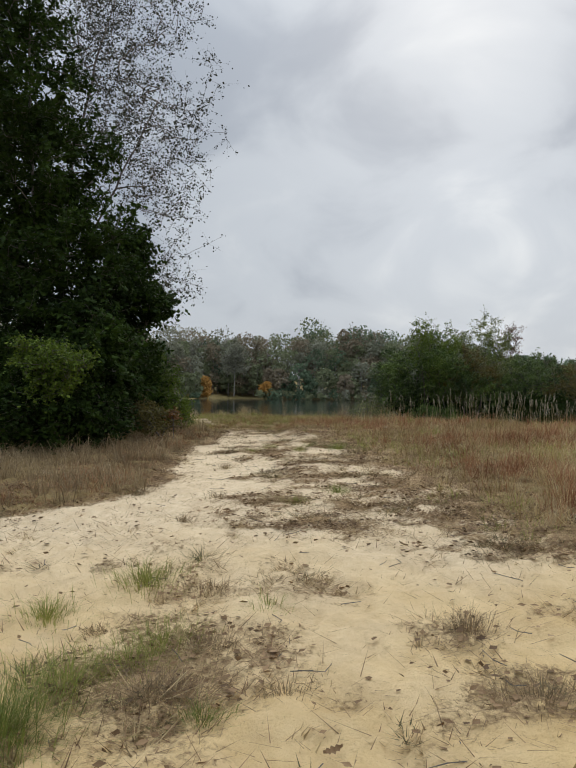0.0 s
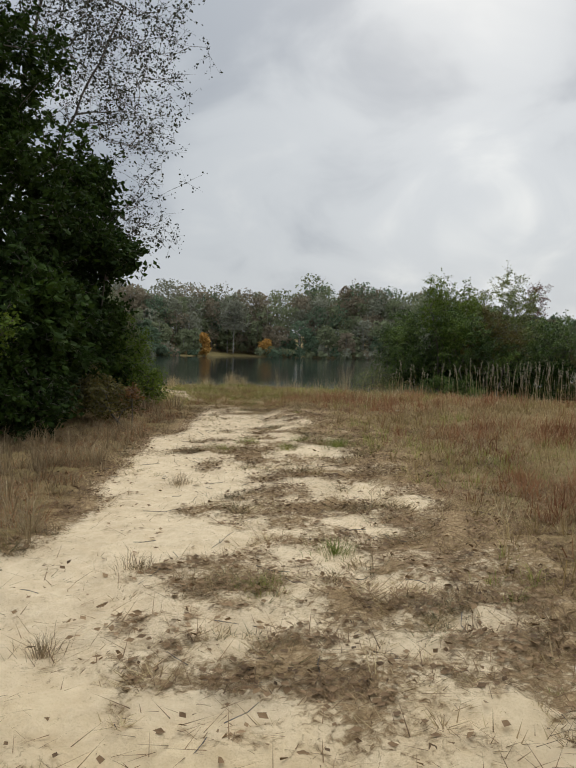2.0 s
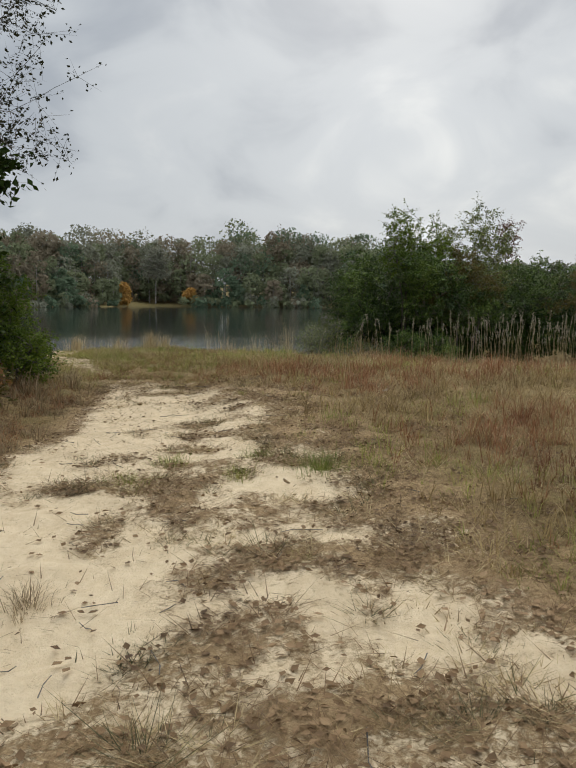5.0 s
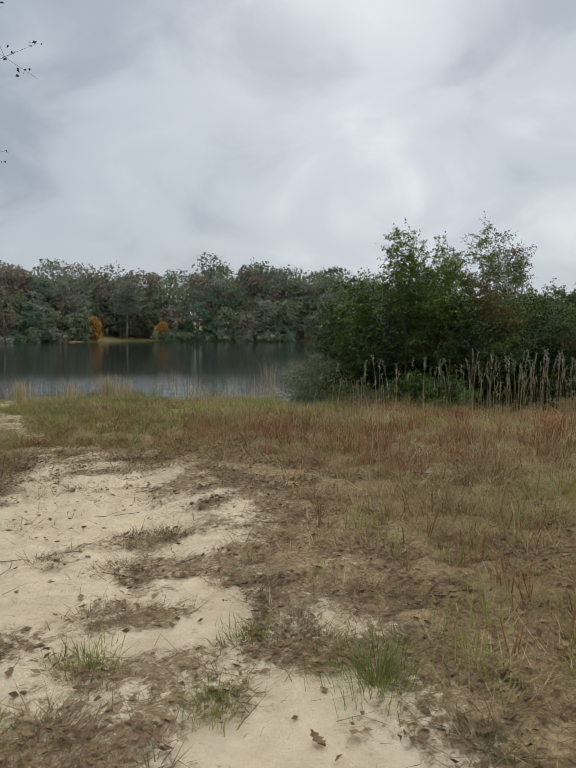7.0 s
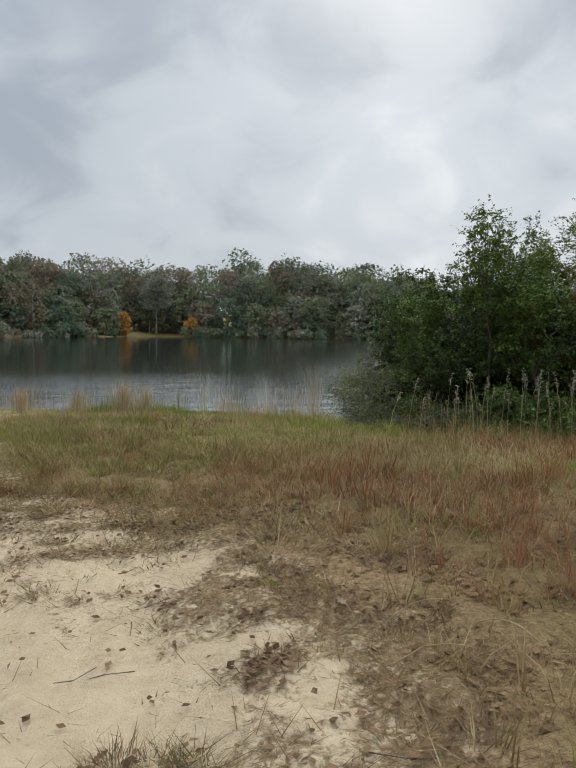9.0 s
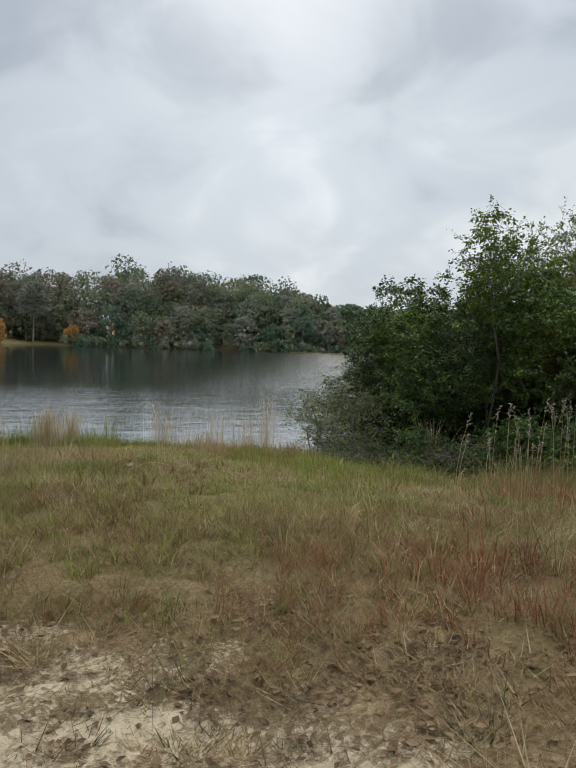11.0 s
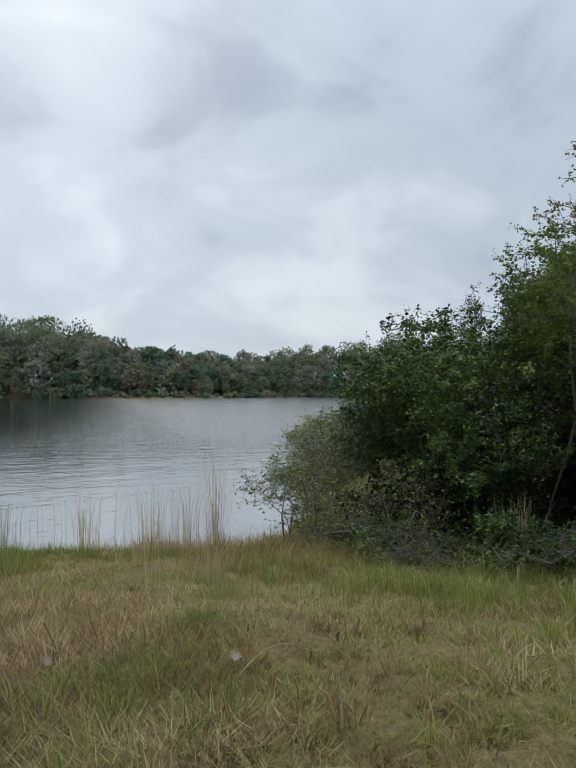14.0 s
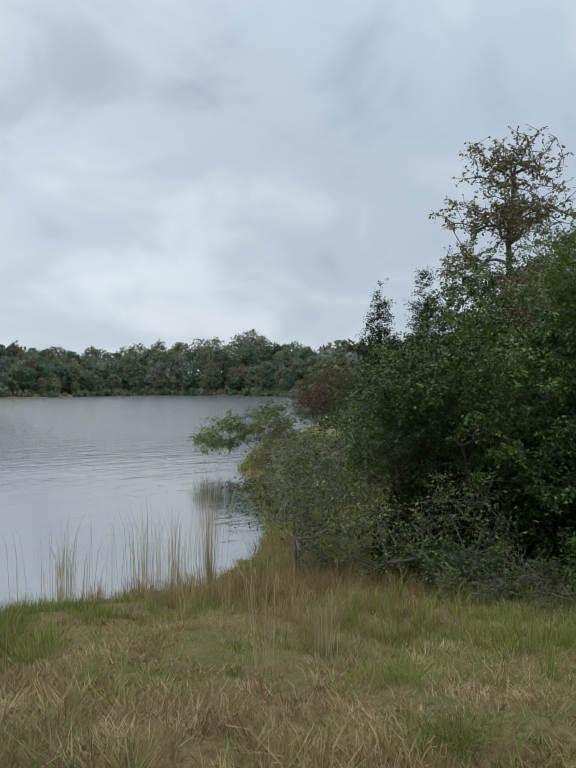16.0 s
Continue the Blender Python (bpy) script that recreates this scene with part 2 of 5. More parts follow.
M_OAK_LEAF = foliage("yellowing_oak_leaves", [(0.088, 0.088, 0.029), (0.190, 0.157, 0.052), (0.305, 0.226, 0.088)], 0.5, 0.3)
# base tones raised beyond real foliage to stand in for distance haze
M_WOOD = [foliage("hazed_far_leaves_a", [(0.116, 0.131, 0.072), (0.185, 0.207, 0.118), (0.253, 0.273, 0.162)], 0.16, 0.35, 1.0, 0.0, 0.3),
          foliage("hazed_far_leaves_b", [(0.150, 0.154, 0.112), (0.221, 0.225, 0.166), (0.291, 0.297, 0.223)], 0.16, 0.35, 1.0, 0.0, 0.3),
          foliage("hazed_far_leaves_c", [(0.155, 0.129, 0.089), (0.225, 0.186, 0.130), (0.290, 0.243, 0.176)], 0.16, 0.35, 1.0, 0.0, 0.3),
          foliage("hazed_far_leaves_d", [(0.074, 0.108, 0.067), (0.123, 0.171, 0.108), (0.183, 0.236, 0.150)], 0.16, 0.35, 1.0, 0.0, 0.3)]
M_TAN = foliage("tan_grass", [(0.154, 0.102, 0.042), (0.319, 0.224, 0.100), (0.490, 0.365, 0.178)], 0.7, 0.3, 0.7)
M_RUST = foliage("rusty_grass", [(0.129, 0.054, 0.025), (0.270, 0.119, 0.055), (0.411, 0.220, 0.112)], 0.7, 0.3, 0.7)
M_GREENG = foliage("green_grass", [(0.125, 0.143, 0.030), (0.246, 0.261, 0.062), (0.402, 0.385, 0.108)], 0.5, 0.35, 0.65)
M_OLIVE = foliage("olive_brown_grass", [(0.050, 0.046, 0.020), (0.110, 0.098, 0.042), (0.210, 0.180, 0.085)], 0.9, 0.3, 0.7)
M_FRESH = foliage("fresh_green_grass", [(0.084, 0.107, 0.020), (0.161, 0.191, 0.040), (0.295, 0.310, 0.091)], 0.5, 0.35, 0.6)
M_GREYG = foliage("grey_dry_grass", [(0.115, 0.078, 0.042), (0.235, 0.168, 0.092), (0.410, 0.315, 0.185)], 0.7, 0.3, 0.7)
M_MAT = foliage("matted_brown_grass", [(0.133, 0.083, 0.037), (0.314, 0.214, 0.103), (0.600, 0.471, 0.263)], 1.2, 0.3, 0.7, 0.25, 0.9)
M_STRAW = foliage("straw_stalks", [(0.276, 0.204, 0.098), (0.468, 0.360, 0.204), (0.600, 0.522, 0.324)], 0.8, 0.3, 0.7)
M_SEED = foliage("pale_seed_heads", [(0.240, 0.204, 0.144), (0.384, 0.336, 0.252), (0.540, 0.480, 0.372)], 0.8, 0.35, 0.8)
M_LITTER = foliage("dead_leaf_litter", [(0.065, 0.036, 0.018), (0.175, 0.103, 0.050), (0.32, 0.205, 0.110)], 1.5, 0.1, 0.8)
M_PALE_LITTER = foliage("pale_dead_leaf", [(0.22, 0.16, 0.10), (0.30, 0.225, 0.15), (0.38, 0.30, 0.21)], 1.5, 0.1, 0.8)


# ---- numbers of the land ----
ZW = -0.50                                   # the lake's level
LAKE = [(-34, 31), (-14, 30.2), (-6, 29.8), (-1.5, 29.0), (0.6, 28.4), (2.2, 27.7), (4.0, 28.3), (5.9, 30.2), (9.0, 34.0), (11.0, 36.8), (15, 40.5),
        (28, 50), (55, 72), (90, 105), (114, 138), (112, 156), (101, 176), (84, 168), (66, 158), (50, 156), (32, 164), (13, 169),
        (-13, 168), (-27, 153), (-37, 134), (-62, 112), (-88, 80), (-70, 45)]


def smooth(a, b, v):
    t = np.clip((v - a) / (b - a), 0, 1)
    return t * t * (3 - 2 * t)


def lake_off(x, y):
    """Metres from the shoreline: above nought on land, below in the lake."""
    best, inside = np.full(np.shape(x), 1e9), np.zeros(np.shape(x), bool)
    for (ax, ay), (bx, by) in zip(LAKE, LAKE[1:] + LAKE[:1]):
        dx, dy = bx - ax, by - ay
        t = np.clip(((x - ax) * dx + (y - ay) * dy) / (dx * dx + dy * dy), 0, 1)
        best = np.minimum(best, np.hypot(x - ax - t * dx, y - ay - t * dy))
        if ay != by:
            inside ^= ((ay > y) != (by > y)) & (x < ax + (y - ay) / (by - ay) * dx)
    return np.where(inside, -best, best)


def lattice(ix, iy, seed):
    h = (ix.astype(np.int64) * 374761393 + iy.astype(np.int64) * 668265263 + seed * 974634777) & 0x7FFFFFFF
    h = ((h ^ (h >> 13)) * 1274126177) & 0x7FFFFFFF
    return ((h ^ (h >> 16)) & 0xFFFF) / 65535.0


def vnoise(x, y, scale, seed=0, octaves=3):
    x, y = np.asarray(x, float) * scale, np.asarray(y, float) * scale
    total, amp, norm = 0.0, 1.0, 0.0
    for o in range(octaves):
        ix, iy = np.floor(x), np.floor(y)
        fx, fy = x - ix, y - iy
        fx, fy = fx * fx * (3 - 2 * fx), fy * fy * (3 - 2 * fy)
        s = seed + 17 * o
        v = (lattice(ix, iy, s) * (1 - fx) + lattice(ix + 1, iy, s) * fx) * (1 - fy) + (lattice(ix, iy + 1, s) * (1 - fx) + lattice(ix + 1, iy + 1, s) * fx) * fy
        total, norm = total + amp * v, norm + amp
        x, y, amp = x * 2.03 + 5.1, y * 2.03 + 9.7, amp * 0.5
    return total / norm


BANK_AT = [20.3, 21.2, 22.0, 22.6, 24.0, 25.0, 26.0, 27.0, 28.0, 29.5]          # the bank falls towards the shore
BANK_FALL = [0.0, 0.05, 0.15, 0.27, 0.45, 0.53, 0.68, 0.85, 1.0, 1.1]


def ground_z(x, y):
    x, y = np.asarray(x, float), np.asarray(y, float)
    d = lake_off(x, y)
    near = 0.0303 * np.clip(y, -14, 26) + 0.0305 * np.clip(x, -14, 14) + 0.05 * (vnoise(x, y, 0.5, 3) - 0.5)
    near = near + 0.06 * smooth(3.5, 5.5, y) * smooth(10.0, 7.0, y)
    near = near - 0.13 * smooth(0.4, -0.3, x) * smooth(-3.2, -1.8, x) * smooth(12.5, 15.0, y) * smooth(19.5, 17.5, y)
    near = near - np.interp(y + 0.85 * np.clip(x, 0, 6) + 0.3 * np.clip(x, -4, 0), BANK_AT, BANK_FALL)
    near = np.maximum(near, -0.36)
    far = ZW + 0.35 + np.minimum(np.maximum(d, 0) * 0.07, 7.0)
    land = near + (far - near) * smooth(45, 80, np.hypot(x, y))
    t = smooth(-0.2, 2.4, d)
    return np.where(d > 0, (ZW - 0.05) * (1 - t) + land * t, np.maximum(ZW - 0.05 + 0.3 * d, ZW - 1.6))


LANE_Y = [0, 4.3, 5.2, 6.4, 7.0, 7.9, 9, 10, 11.5, 13, 14, 15.2, 16.5, 17.3, 18.2, 19.2, 20, 21]
LANE_L = [-3.2, -2.9, -2.75, -2.6, -1.95, -1.4, -1.5, -1.62, -1.68, -1.65, -1.5, -1.5, -1.55, -1.62, -1.9, -2.4, -2.9, -4.2]
RIM_Y = [0, 4.5, 5.1, 5.5, 6.4, 7.2, 8.1, 8.9, 9.5, 10.3, 11.0, 11.6, 12.2, 12.9, 14, 14.8, 15.6, 16.4, 17.1, 17.7, 18.4, 19.4, 20.3]
RIM_R = [2.6, 2.3, 0.9, -0.35, -0.7, -0.68, -0.42, -0.55, -0.1, -0.08, -0.28, -0.45, -0.42, -0.2, -0.27, -0.18, 0.02, 0.05, -0.3, -0.8, -1.5, -2.1, -2.6]
BARE = [(0.85, 12.45, 0.26, 0.14, 0.5), (1.24, 10.5, 0.24, 0.28, 0.5), (1.05, 9.6, 0.26, 0.28, 0.45), (1.3, 8.95, 0.26, 0.2, 0.45), (0.56, 11.62, 0.30, 0.24, 0.8), (0.92, 9.4, 0.14, 0.45, 0.35),
        (-0.2, 7.75, 0.35, 0.33, 0.5), (0.3, 15.05, 0.26, 0.16, 0.5), (0.22, 9.75, 0.2, 0.2, 0.3), (0.2, 13.8, 0.2, 0.3, 0.3), (-2.42, 19.8, 0.4, 0.1, 0.5)]
GROWN = [(-0.95, 11.75, 0.5, 0.2, 0.75), (-0.15, 11.7, 0.35, 0.25, 0.35), (-0.62, 10.85, 0.13, 0.5, 0.75), (-0.5, 8.75, 0.7, 0.2, 0.25), (-0.62, 3.15, 0.52, 0.62, 0.9), (1.02, 2.85, 0.22, 0.22, 0.6),
         (0.9, 3.6, 0.2, 0.2, 0.45), (-0.5, 14.2, 0.25, 0.14, 0.4), (-0.75, 12.6, 0.3, 0.2, 0.45), (-0.8, 17.15, 0.8, 0.09, 0.6), (-0.6, 16.6, 0.5, 0.08, 0.5), (-1.2, 17.7, 0.7, 0.09, 0.6), (-1.0, 18.2, 0.8, 0.2, 0.5)]


def sand_amount(x, y):
    """1 on bare sand, 0 under closed grass, between on the patchy middle."""
    left, right = np.interp(y, LANE_Y, LANE_L), np.interp(y, RIM_Y, RIM_R)
    wob = vnoise(x, y, 1.6, 5) - 0.5
    lane = smooth(-0.22, 0.22, x - left + 0.35 * wob) * smooth(-0.28, 0.28, right - x + 0.6 * wob) * np.interp(y, [16.6, 18.2], [1.0, 0.5])
    reach = np.interp(y, [0, 4.6, 5.4, 7, 10, 12, 13.5, 15, 16, 17], [2.8, 2.5, 1.7, 1.5, 1.35, 1.1, 0.95, 0.8, 0.5, 0.1])
    worn = np.interp(y, [4.6, 5.4, 8, 9.5, 12, 15, 17], [0.82, 0.58, 0.56, 0.54, 0.62, 0.72, 0.45])
    strip = smooth(-0.2, 0.3, x - left) * smooth(-0.35, 0.45, reach - x + wob) * (worn + 1.6 * (vnoise(x, y, 3.6, 9) - 0.5)) * smooth(18.5, 16.5, y)
    s = np.maximum(lane * 0.97, strip)
    for px, py, rx, ry, k in BARE:
        s = s + k * np.exp(-((x - px + 0.3 * wob) / rx) ** 2 - ((y - py) / ry) ** 2)
    for px, py, rx, ry, k in GROWN:
        s = s - k * np.exp(-((x - px + 0.3 * wob) / rx) ** 2 - ((y - py + 0.15 * wob) / ry) ** 2)
    s = s + (vnoise(x, y, 3.1, 21) - 0.5) * 0.6 * smooth(0.02, 0.3, s) - 0.25 * smooth(0.58, 0.8, vnoise(x, y * 1.6, 1.3, 33)) * smooth(21, 14, y)
    return np.clip(s, 0, 1)


def right_of(x, y):
    return smooth(0.0, 1.1, x - np.interp(y, [0, 4.6, 5.4, 7, 10, 12, 13.5, 15, 16, 17, 18.4, 21], [2.6, 2.2, 1.4, 1.3, 1.15, 0.95, 0.8, 0.65, 0.4, 0.0, -0.9, -3.2]))


def left_of(x, y):
    return smooth(0.0, 0.45, np.interp(y, LANE_Y, LANE_L) - x)


# ---- mesh building ----
def mesh_np(name, verts, faces, mat, smooth_faces=False):
    """A mesh from an array of corners and an array of faces of equal size."""
    me = bpy.data.meshes.new(name)
    verts, faces = np.asarray(verts, np.float32), np.asarray(faces, np.int32)
    n, k = faces.shape
    me.vertices.add(len(verts))
    me.vertices.foreach_set("co", verts.ravel())
    me.loops.add(n * k)
    me.loops.foreach_set("vertex_index", faces.ravel())
    me.polygons.add(n)
    me.polygons.foreach_set("loop_start", np.arange(0, n * k, k, dtype=np.int32))
    me.update(calc_edges=True)
    me.polygons.foreach_set("use_smooth", np.full(n, smooth_faces))
    me.materials.append(mat)
    return me


def part(name, me, parent=None, label=""):
    ob = new(name, me)
    ob.parent = parent
    return tagged(ob, label)


def unit(v):
    return v / np.maximum(np.linalg.norm(v, axis=-1, keepdims=True), 1e-9)


def tubes(p0, p1, r0, r1, sides=5):
    """Tapered prisms along segments."""
    p0, p1 = np.asarray(p0, float), np.asarray(p1, float)
    ax = unit(p1 - p0)
    ref = np.where(np.abs(ax[:, 2:3]) > 0.9, [[1.0, 0, 0]], [[0, 0, 1.0]])
    u = unit(np.cross(ax, ref))
    v = np.cross(ax, u)
    a = np.arange(sides) * 2 * np.pi / sides
    ring = u[:, None] * np.cos(a)[None, :, None] + v[:, None] * np.sin(a)[None, :, None]
    vs = np.concatenate([p0[:, None] + ring * np.asarray(r0)[:, None, None], p1[:, None] + ring * np.asarray(r1)[:, None, None]], 1)
    i = np.arange(sides)
    quad = np.stack([i, (i + 1) % sides, sides + (i + 1) % sides, sides + i], 1)
    fs = (np.arange(len(p0)) * 2 * sides)[:, None, None] + quad[None]
    return vs.reshape(-1, 3), fs.reshape(-1, 4)


def leaf_cards(rng, pts, size, long=1.7, droop=0.3, up=0.35):
    """Small folded leaves, each with a stalk end, two flanks and a tip."""
    n = len(pts)
    d = rng.normal(size=(n, 3))
    d[:, 2] = d[:, 2] * 0.6 - droop
    d = unit(d)
    s = rng.normal(size=(n, 3)) * 0.8
    s[:, 2] += 1.0 - up
    w = unit(np.cross(d, unit(s)))
    nn = np.cross(d, w)
    z = size * (0.6 + 0.8 * rng.random(n))[:, None]
    base, tip = pts, pts + d * z * long
    mid = pts + d * z * long * 0.5 + nn * z * 0.14
    vs = np.stack([base, mid + w * z * 0.5, tip, mid - w * z * 0.5], 1).reshape(-1, 3)
    k = np.arange(n) * 4
    return vs, np.concatenate([np.stack([k, k + 1, k + 2], 1), np.stack([k, k + 2, k + 3], 1)])


def blades(rng, x, y, h, width, lean, heading=None, z=None, plain=False):
    """Grass blades: bent, tapering to a tip."""
    n = len(x)
    z = ground_z(x, y) - 0.01 if z is None else z
    a = rng.random(n) * 2 * np.pi if heading is None else heading
    ld = np.stack([np.cos(a), np.sin(a), 0 * a], 1)
    b = a + np.pi / 2 + rng.normal(size=n) * 0.6
    wd = np.stack([np.cos(b), np.sin(b), 0 * b], 1) * (width * (0.6 + 0.8 * rng.random(n)))[:, None] * 0.5
    base = np.stack([x, y, z], 1)
    hh = (h * np.sqrt(np.maximum(1 - lean ** 2 * 0.6, 0.08)))[:, None]
    up = np.array([[0, 0, 1.0]])
    mid = base + up * hh * 0.72 + ld * (h * lean * 0.32)[:, None]
    tip = base + up * hh + ld * (h * lean)[:, None]
    if plain:
        return np.stack([base - wd, base + wd, tip], 1).reshape(-1, 3), np.arange(n * 3).reshape(-1, 3)
    vs = np.stack([base - wd, base + wd, mid + wd * 0.75, mid - wd * 0.75, tip], 1).reshape(-1, 3)
    k = np.arange(n) * 5
    fs = np.concatenate([np.stack([k, k + 1, k + 2], 1), np.stack([k, k + 2, k + 3], 1), np.stack([k + 3, k + 2, k + 4], 1)])
    return vs, fs


def joined(pieces):
    vs, fs, o = [], [], 0
    for v, f in pieces:
        vs.append(v)
        fs.append(np.asarray(f) + o)
        o += len(v)
    return np.concatenate(vs), np.concatenate(fs)


def grow(rng, trunk, targets, tip_r, power=2.4, wander=0.12):
    """Branches from a trunk line out to targets, each joined to the nearest wood; gives segments and their radii."""
    nodes, par = [np.array(trunk[0], float)], [-1]
    for a, b in zip(trunk[:-1], trunk[1:]):
        steps = max(2, int(np.linalg.norm(np.subtract(b, a)) / 0.4))
        for s in range(1, steps + 1):
            nodes.append(np.array(a) + (np.array(b) - np.array(a)) * s / steps + rng.normal(size=3) * 0.02)
            par.append(len(nodes) - 2)
    arr = np.zeros((len(nodes) + 6 * len(targets), 3))
    arr[:len(nodes)] = nodes
    cnt, base = len(nodes), np.array(trunk[0], float)
    core = np.array(trunk, float)
    order = np.argsort(np.min(np.linalg.norm(targets[:, None] - core[None], axis=2), axis=1))
    ends = np.zeros(len(targets), int)
    for ti in order:
        t = targets[ti]
        off = t - arr[:cnt]
        dist = np.linalg.norm(off, axis=1)
        cost = dist + 0.8 * np.maximum(0, -off[:, 2]) + 3.0 * (arr[:cnt, 2] < base[2] + 0.15)
        j = int(np.argmin(cost))
        steps = int(np.clip(dist[j] / 0.35, 1, 5))
        prev, p0 = j, arr[j].copy()
        for s in range(1, steps + 1):
            f = s / steps
            q = p0 + (t - p0) * f + np.array([0, 0, 0.12 * dist[j] * math.sin(math.pi * f)]) + rng.normal(size=3) * wander * 0.35 * (s < steps)
            arr[cnt] = q
            par.append(prev)
            prev = cnt
            cnt += 1
        ends[ti] = prev
    par = np.array(par)
    load = np.zeros(cnt)
    kids = np.bincount(par[1:], minlength=cnt)
    load[kids == 0] = tip_r ** power
    for i in range(cnt - 1, 0, -1):
        load[par[i]] += load[i]
    rad = np.maximum(load, tip_r ** power) ** (1 / power)
    i = np.arange(1, cnt)
    return arr[par[i]], arr[i], np.minimum(rad[par[i]], rad[i] * 1.6), rad[i], arr[:cnt]


def in_lobes(rng, lobes, n, shell=0.55):
    """Points in a crown of several rounded lobes (x, y, z, rx, ry, rz), more of them near the outside."""
    vol = np.array([l[3] * l[4] * l[5] for l in lobes]) ** 0.8
    which = rng.choice(len(lobes), n, p=vol / vol.sum())
    L = np.array(lobes, float)[which]
    d = unit(rng.normal(size=(n, 3)))
    r = (shell + (1 - shell) * rng.random(n)) * (0.85 + 0.3 * rng.random(n))
    return L[:, :3] + d * r[:, None] * L[:, 3:]


def plant(name, label, category, base, trunks, lobes, n_twigs, per_twig, leaf, leaf_mat, bark_mat, seed, spread=0.28, tip=0.004, shell=0.45, droop=0.3, group="", extra=None):
    """A tree or bush: woody part grown into the crown, twiglets, and leaves along them."""
    rng = np.random.default_rng(seed)
    bz = float(ground_z(base[0], base[1])) - 0.06
    root = tagged(new(name), label, category, group)
    root.location = (base[0], base[1], bz)
    off = np.array([base[0], base[1], bz])
    targets = in_lobes(rng, lobes, n_twigs, shell) - off
    targets[:, 2] = np.maximum(targets[:, 2], 0.12 + 0.2 * rng.random(n_twigs))
    P0, P1, R0, R1 = [], [], [], []
    share = np.arange(n_twigs) % len(trunks)
    if len(trunks) > 1:
        tops = np.array([t[-1] for t in trunks], float)
        share = np.argmin(np.linalg.norm(targets[:, None, :2] - tops[None, :, :2], axis=2) + 0.4 * rng.random((n_twigs, len(trunks))), axis=1)
    for k, tr in enumerate(trunks):
        if (share == k).any():
            a, b, c, d, _ = grow(rng, tr, targets[share == k], tip)
            P0.append(a), P1.append(b), R0.append(c), R1.append(d)
    # twiglets
    m = 4
    tw0 = np.repeat(targets, m, 0) + rng.normal(size=(n_twigs * m, 3)) * spread * 0.25
    dirs = rng.normal(size=(n_twigs * m, 3))
    dirs[:, 2] = dirs[:, 2] * 0.7 + 0.15
    tw1 = tw0 + unit(dirs) * (spread * (0.6 + 0.9 * rng.random((n_twigs * m, 1))))
    P0, P1, R0, R1 = map(np.concatenate, (P0, P1, R0, R1))
    thick = R0 > np.quantile(R0, 0.6)
    wood = "trunk" if category == "tree" else "stem"
    v, f = tubes(P0[thick], P1[thick], R0[thick], R1[thick], 6)
    stout = part(wood, mesh_np(wood, v, f, bark_mat, True), root)
    v, f = joined([tubes(np.repeat(targets, m, 0), tw1, np.full(n_twigs * m, tip * 0.8), np.full(n_twigs * m, tip * 0.3), 3), tubes(P0[~thick], P1[~thick], R0[~thick], R1[~thick], 3)])
    tagged(part("twig_growth", mesh_np("twig_growth", v, f, bark_mat, True), stout), kind="stuff")
    k = max(1, per_twig // m)
    s = np.repeat(np.repeat(targets, m, 0), k, 0)
    e = np.repeat(tw1, k, 0)
    pts = s + (e - s) * (0.1 + 0.95 * rng.random((len(s), 1))) + rng.normal(size=s.shape) * spread * 0.13
    v, f = leaf_cards(rng, pts, leaf, droop=droop)
    part("crown", mesh_np("crown", v, f, leaf_mat), root)
    return root


# ---- ground and water ----
def axis(lo, hi, fine, far, grow_by=1.18):
    mid = list(np.arange(lo, hi + 1e-6, fine))
    a, s, b = [], fine, mid[-1]
    while b < far:
        s *= grow_by
        b += s
        a.append(b)
    c, s, b = [], fine, mid[0]
    while b > -far:
        s *= grow_by
        b -= s
        c.append(b)
    return np.array(c[::-1] + mid + a)


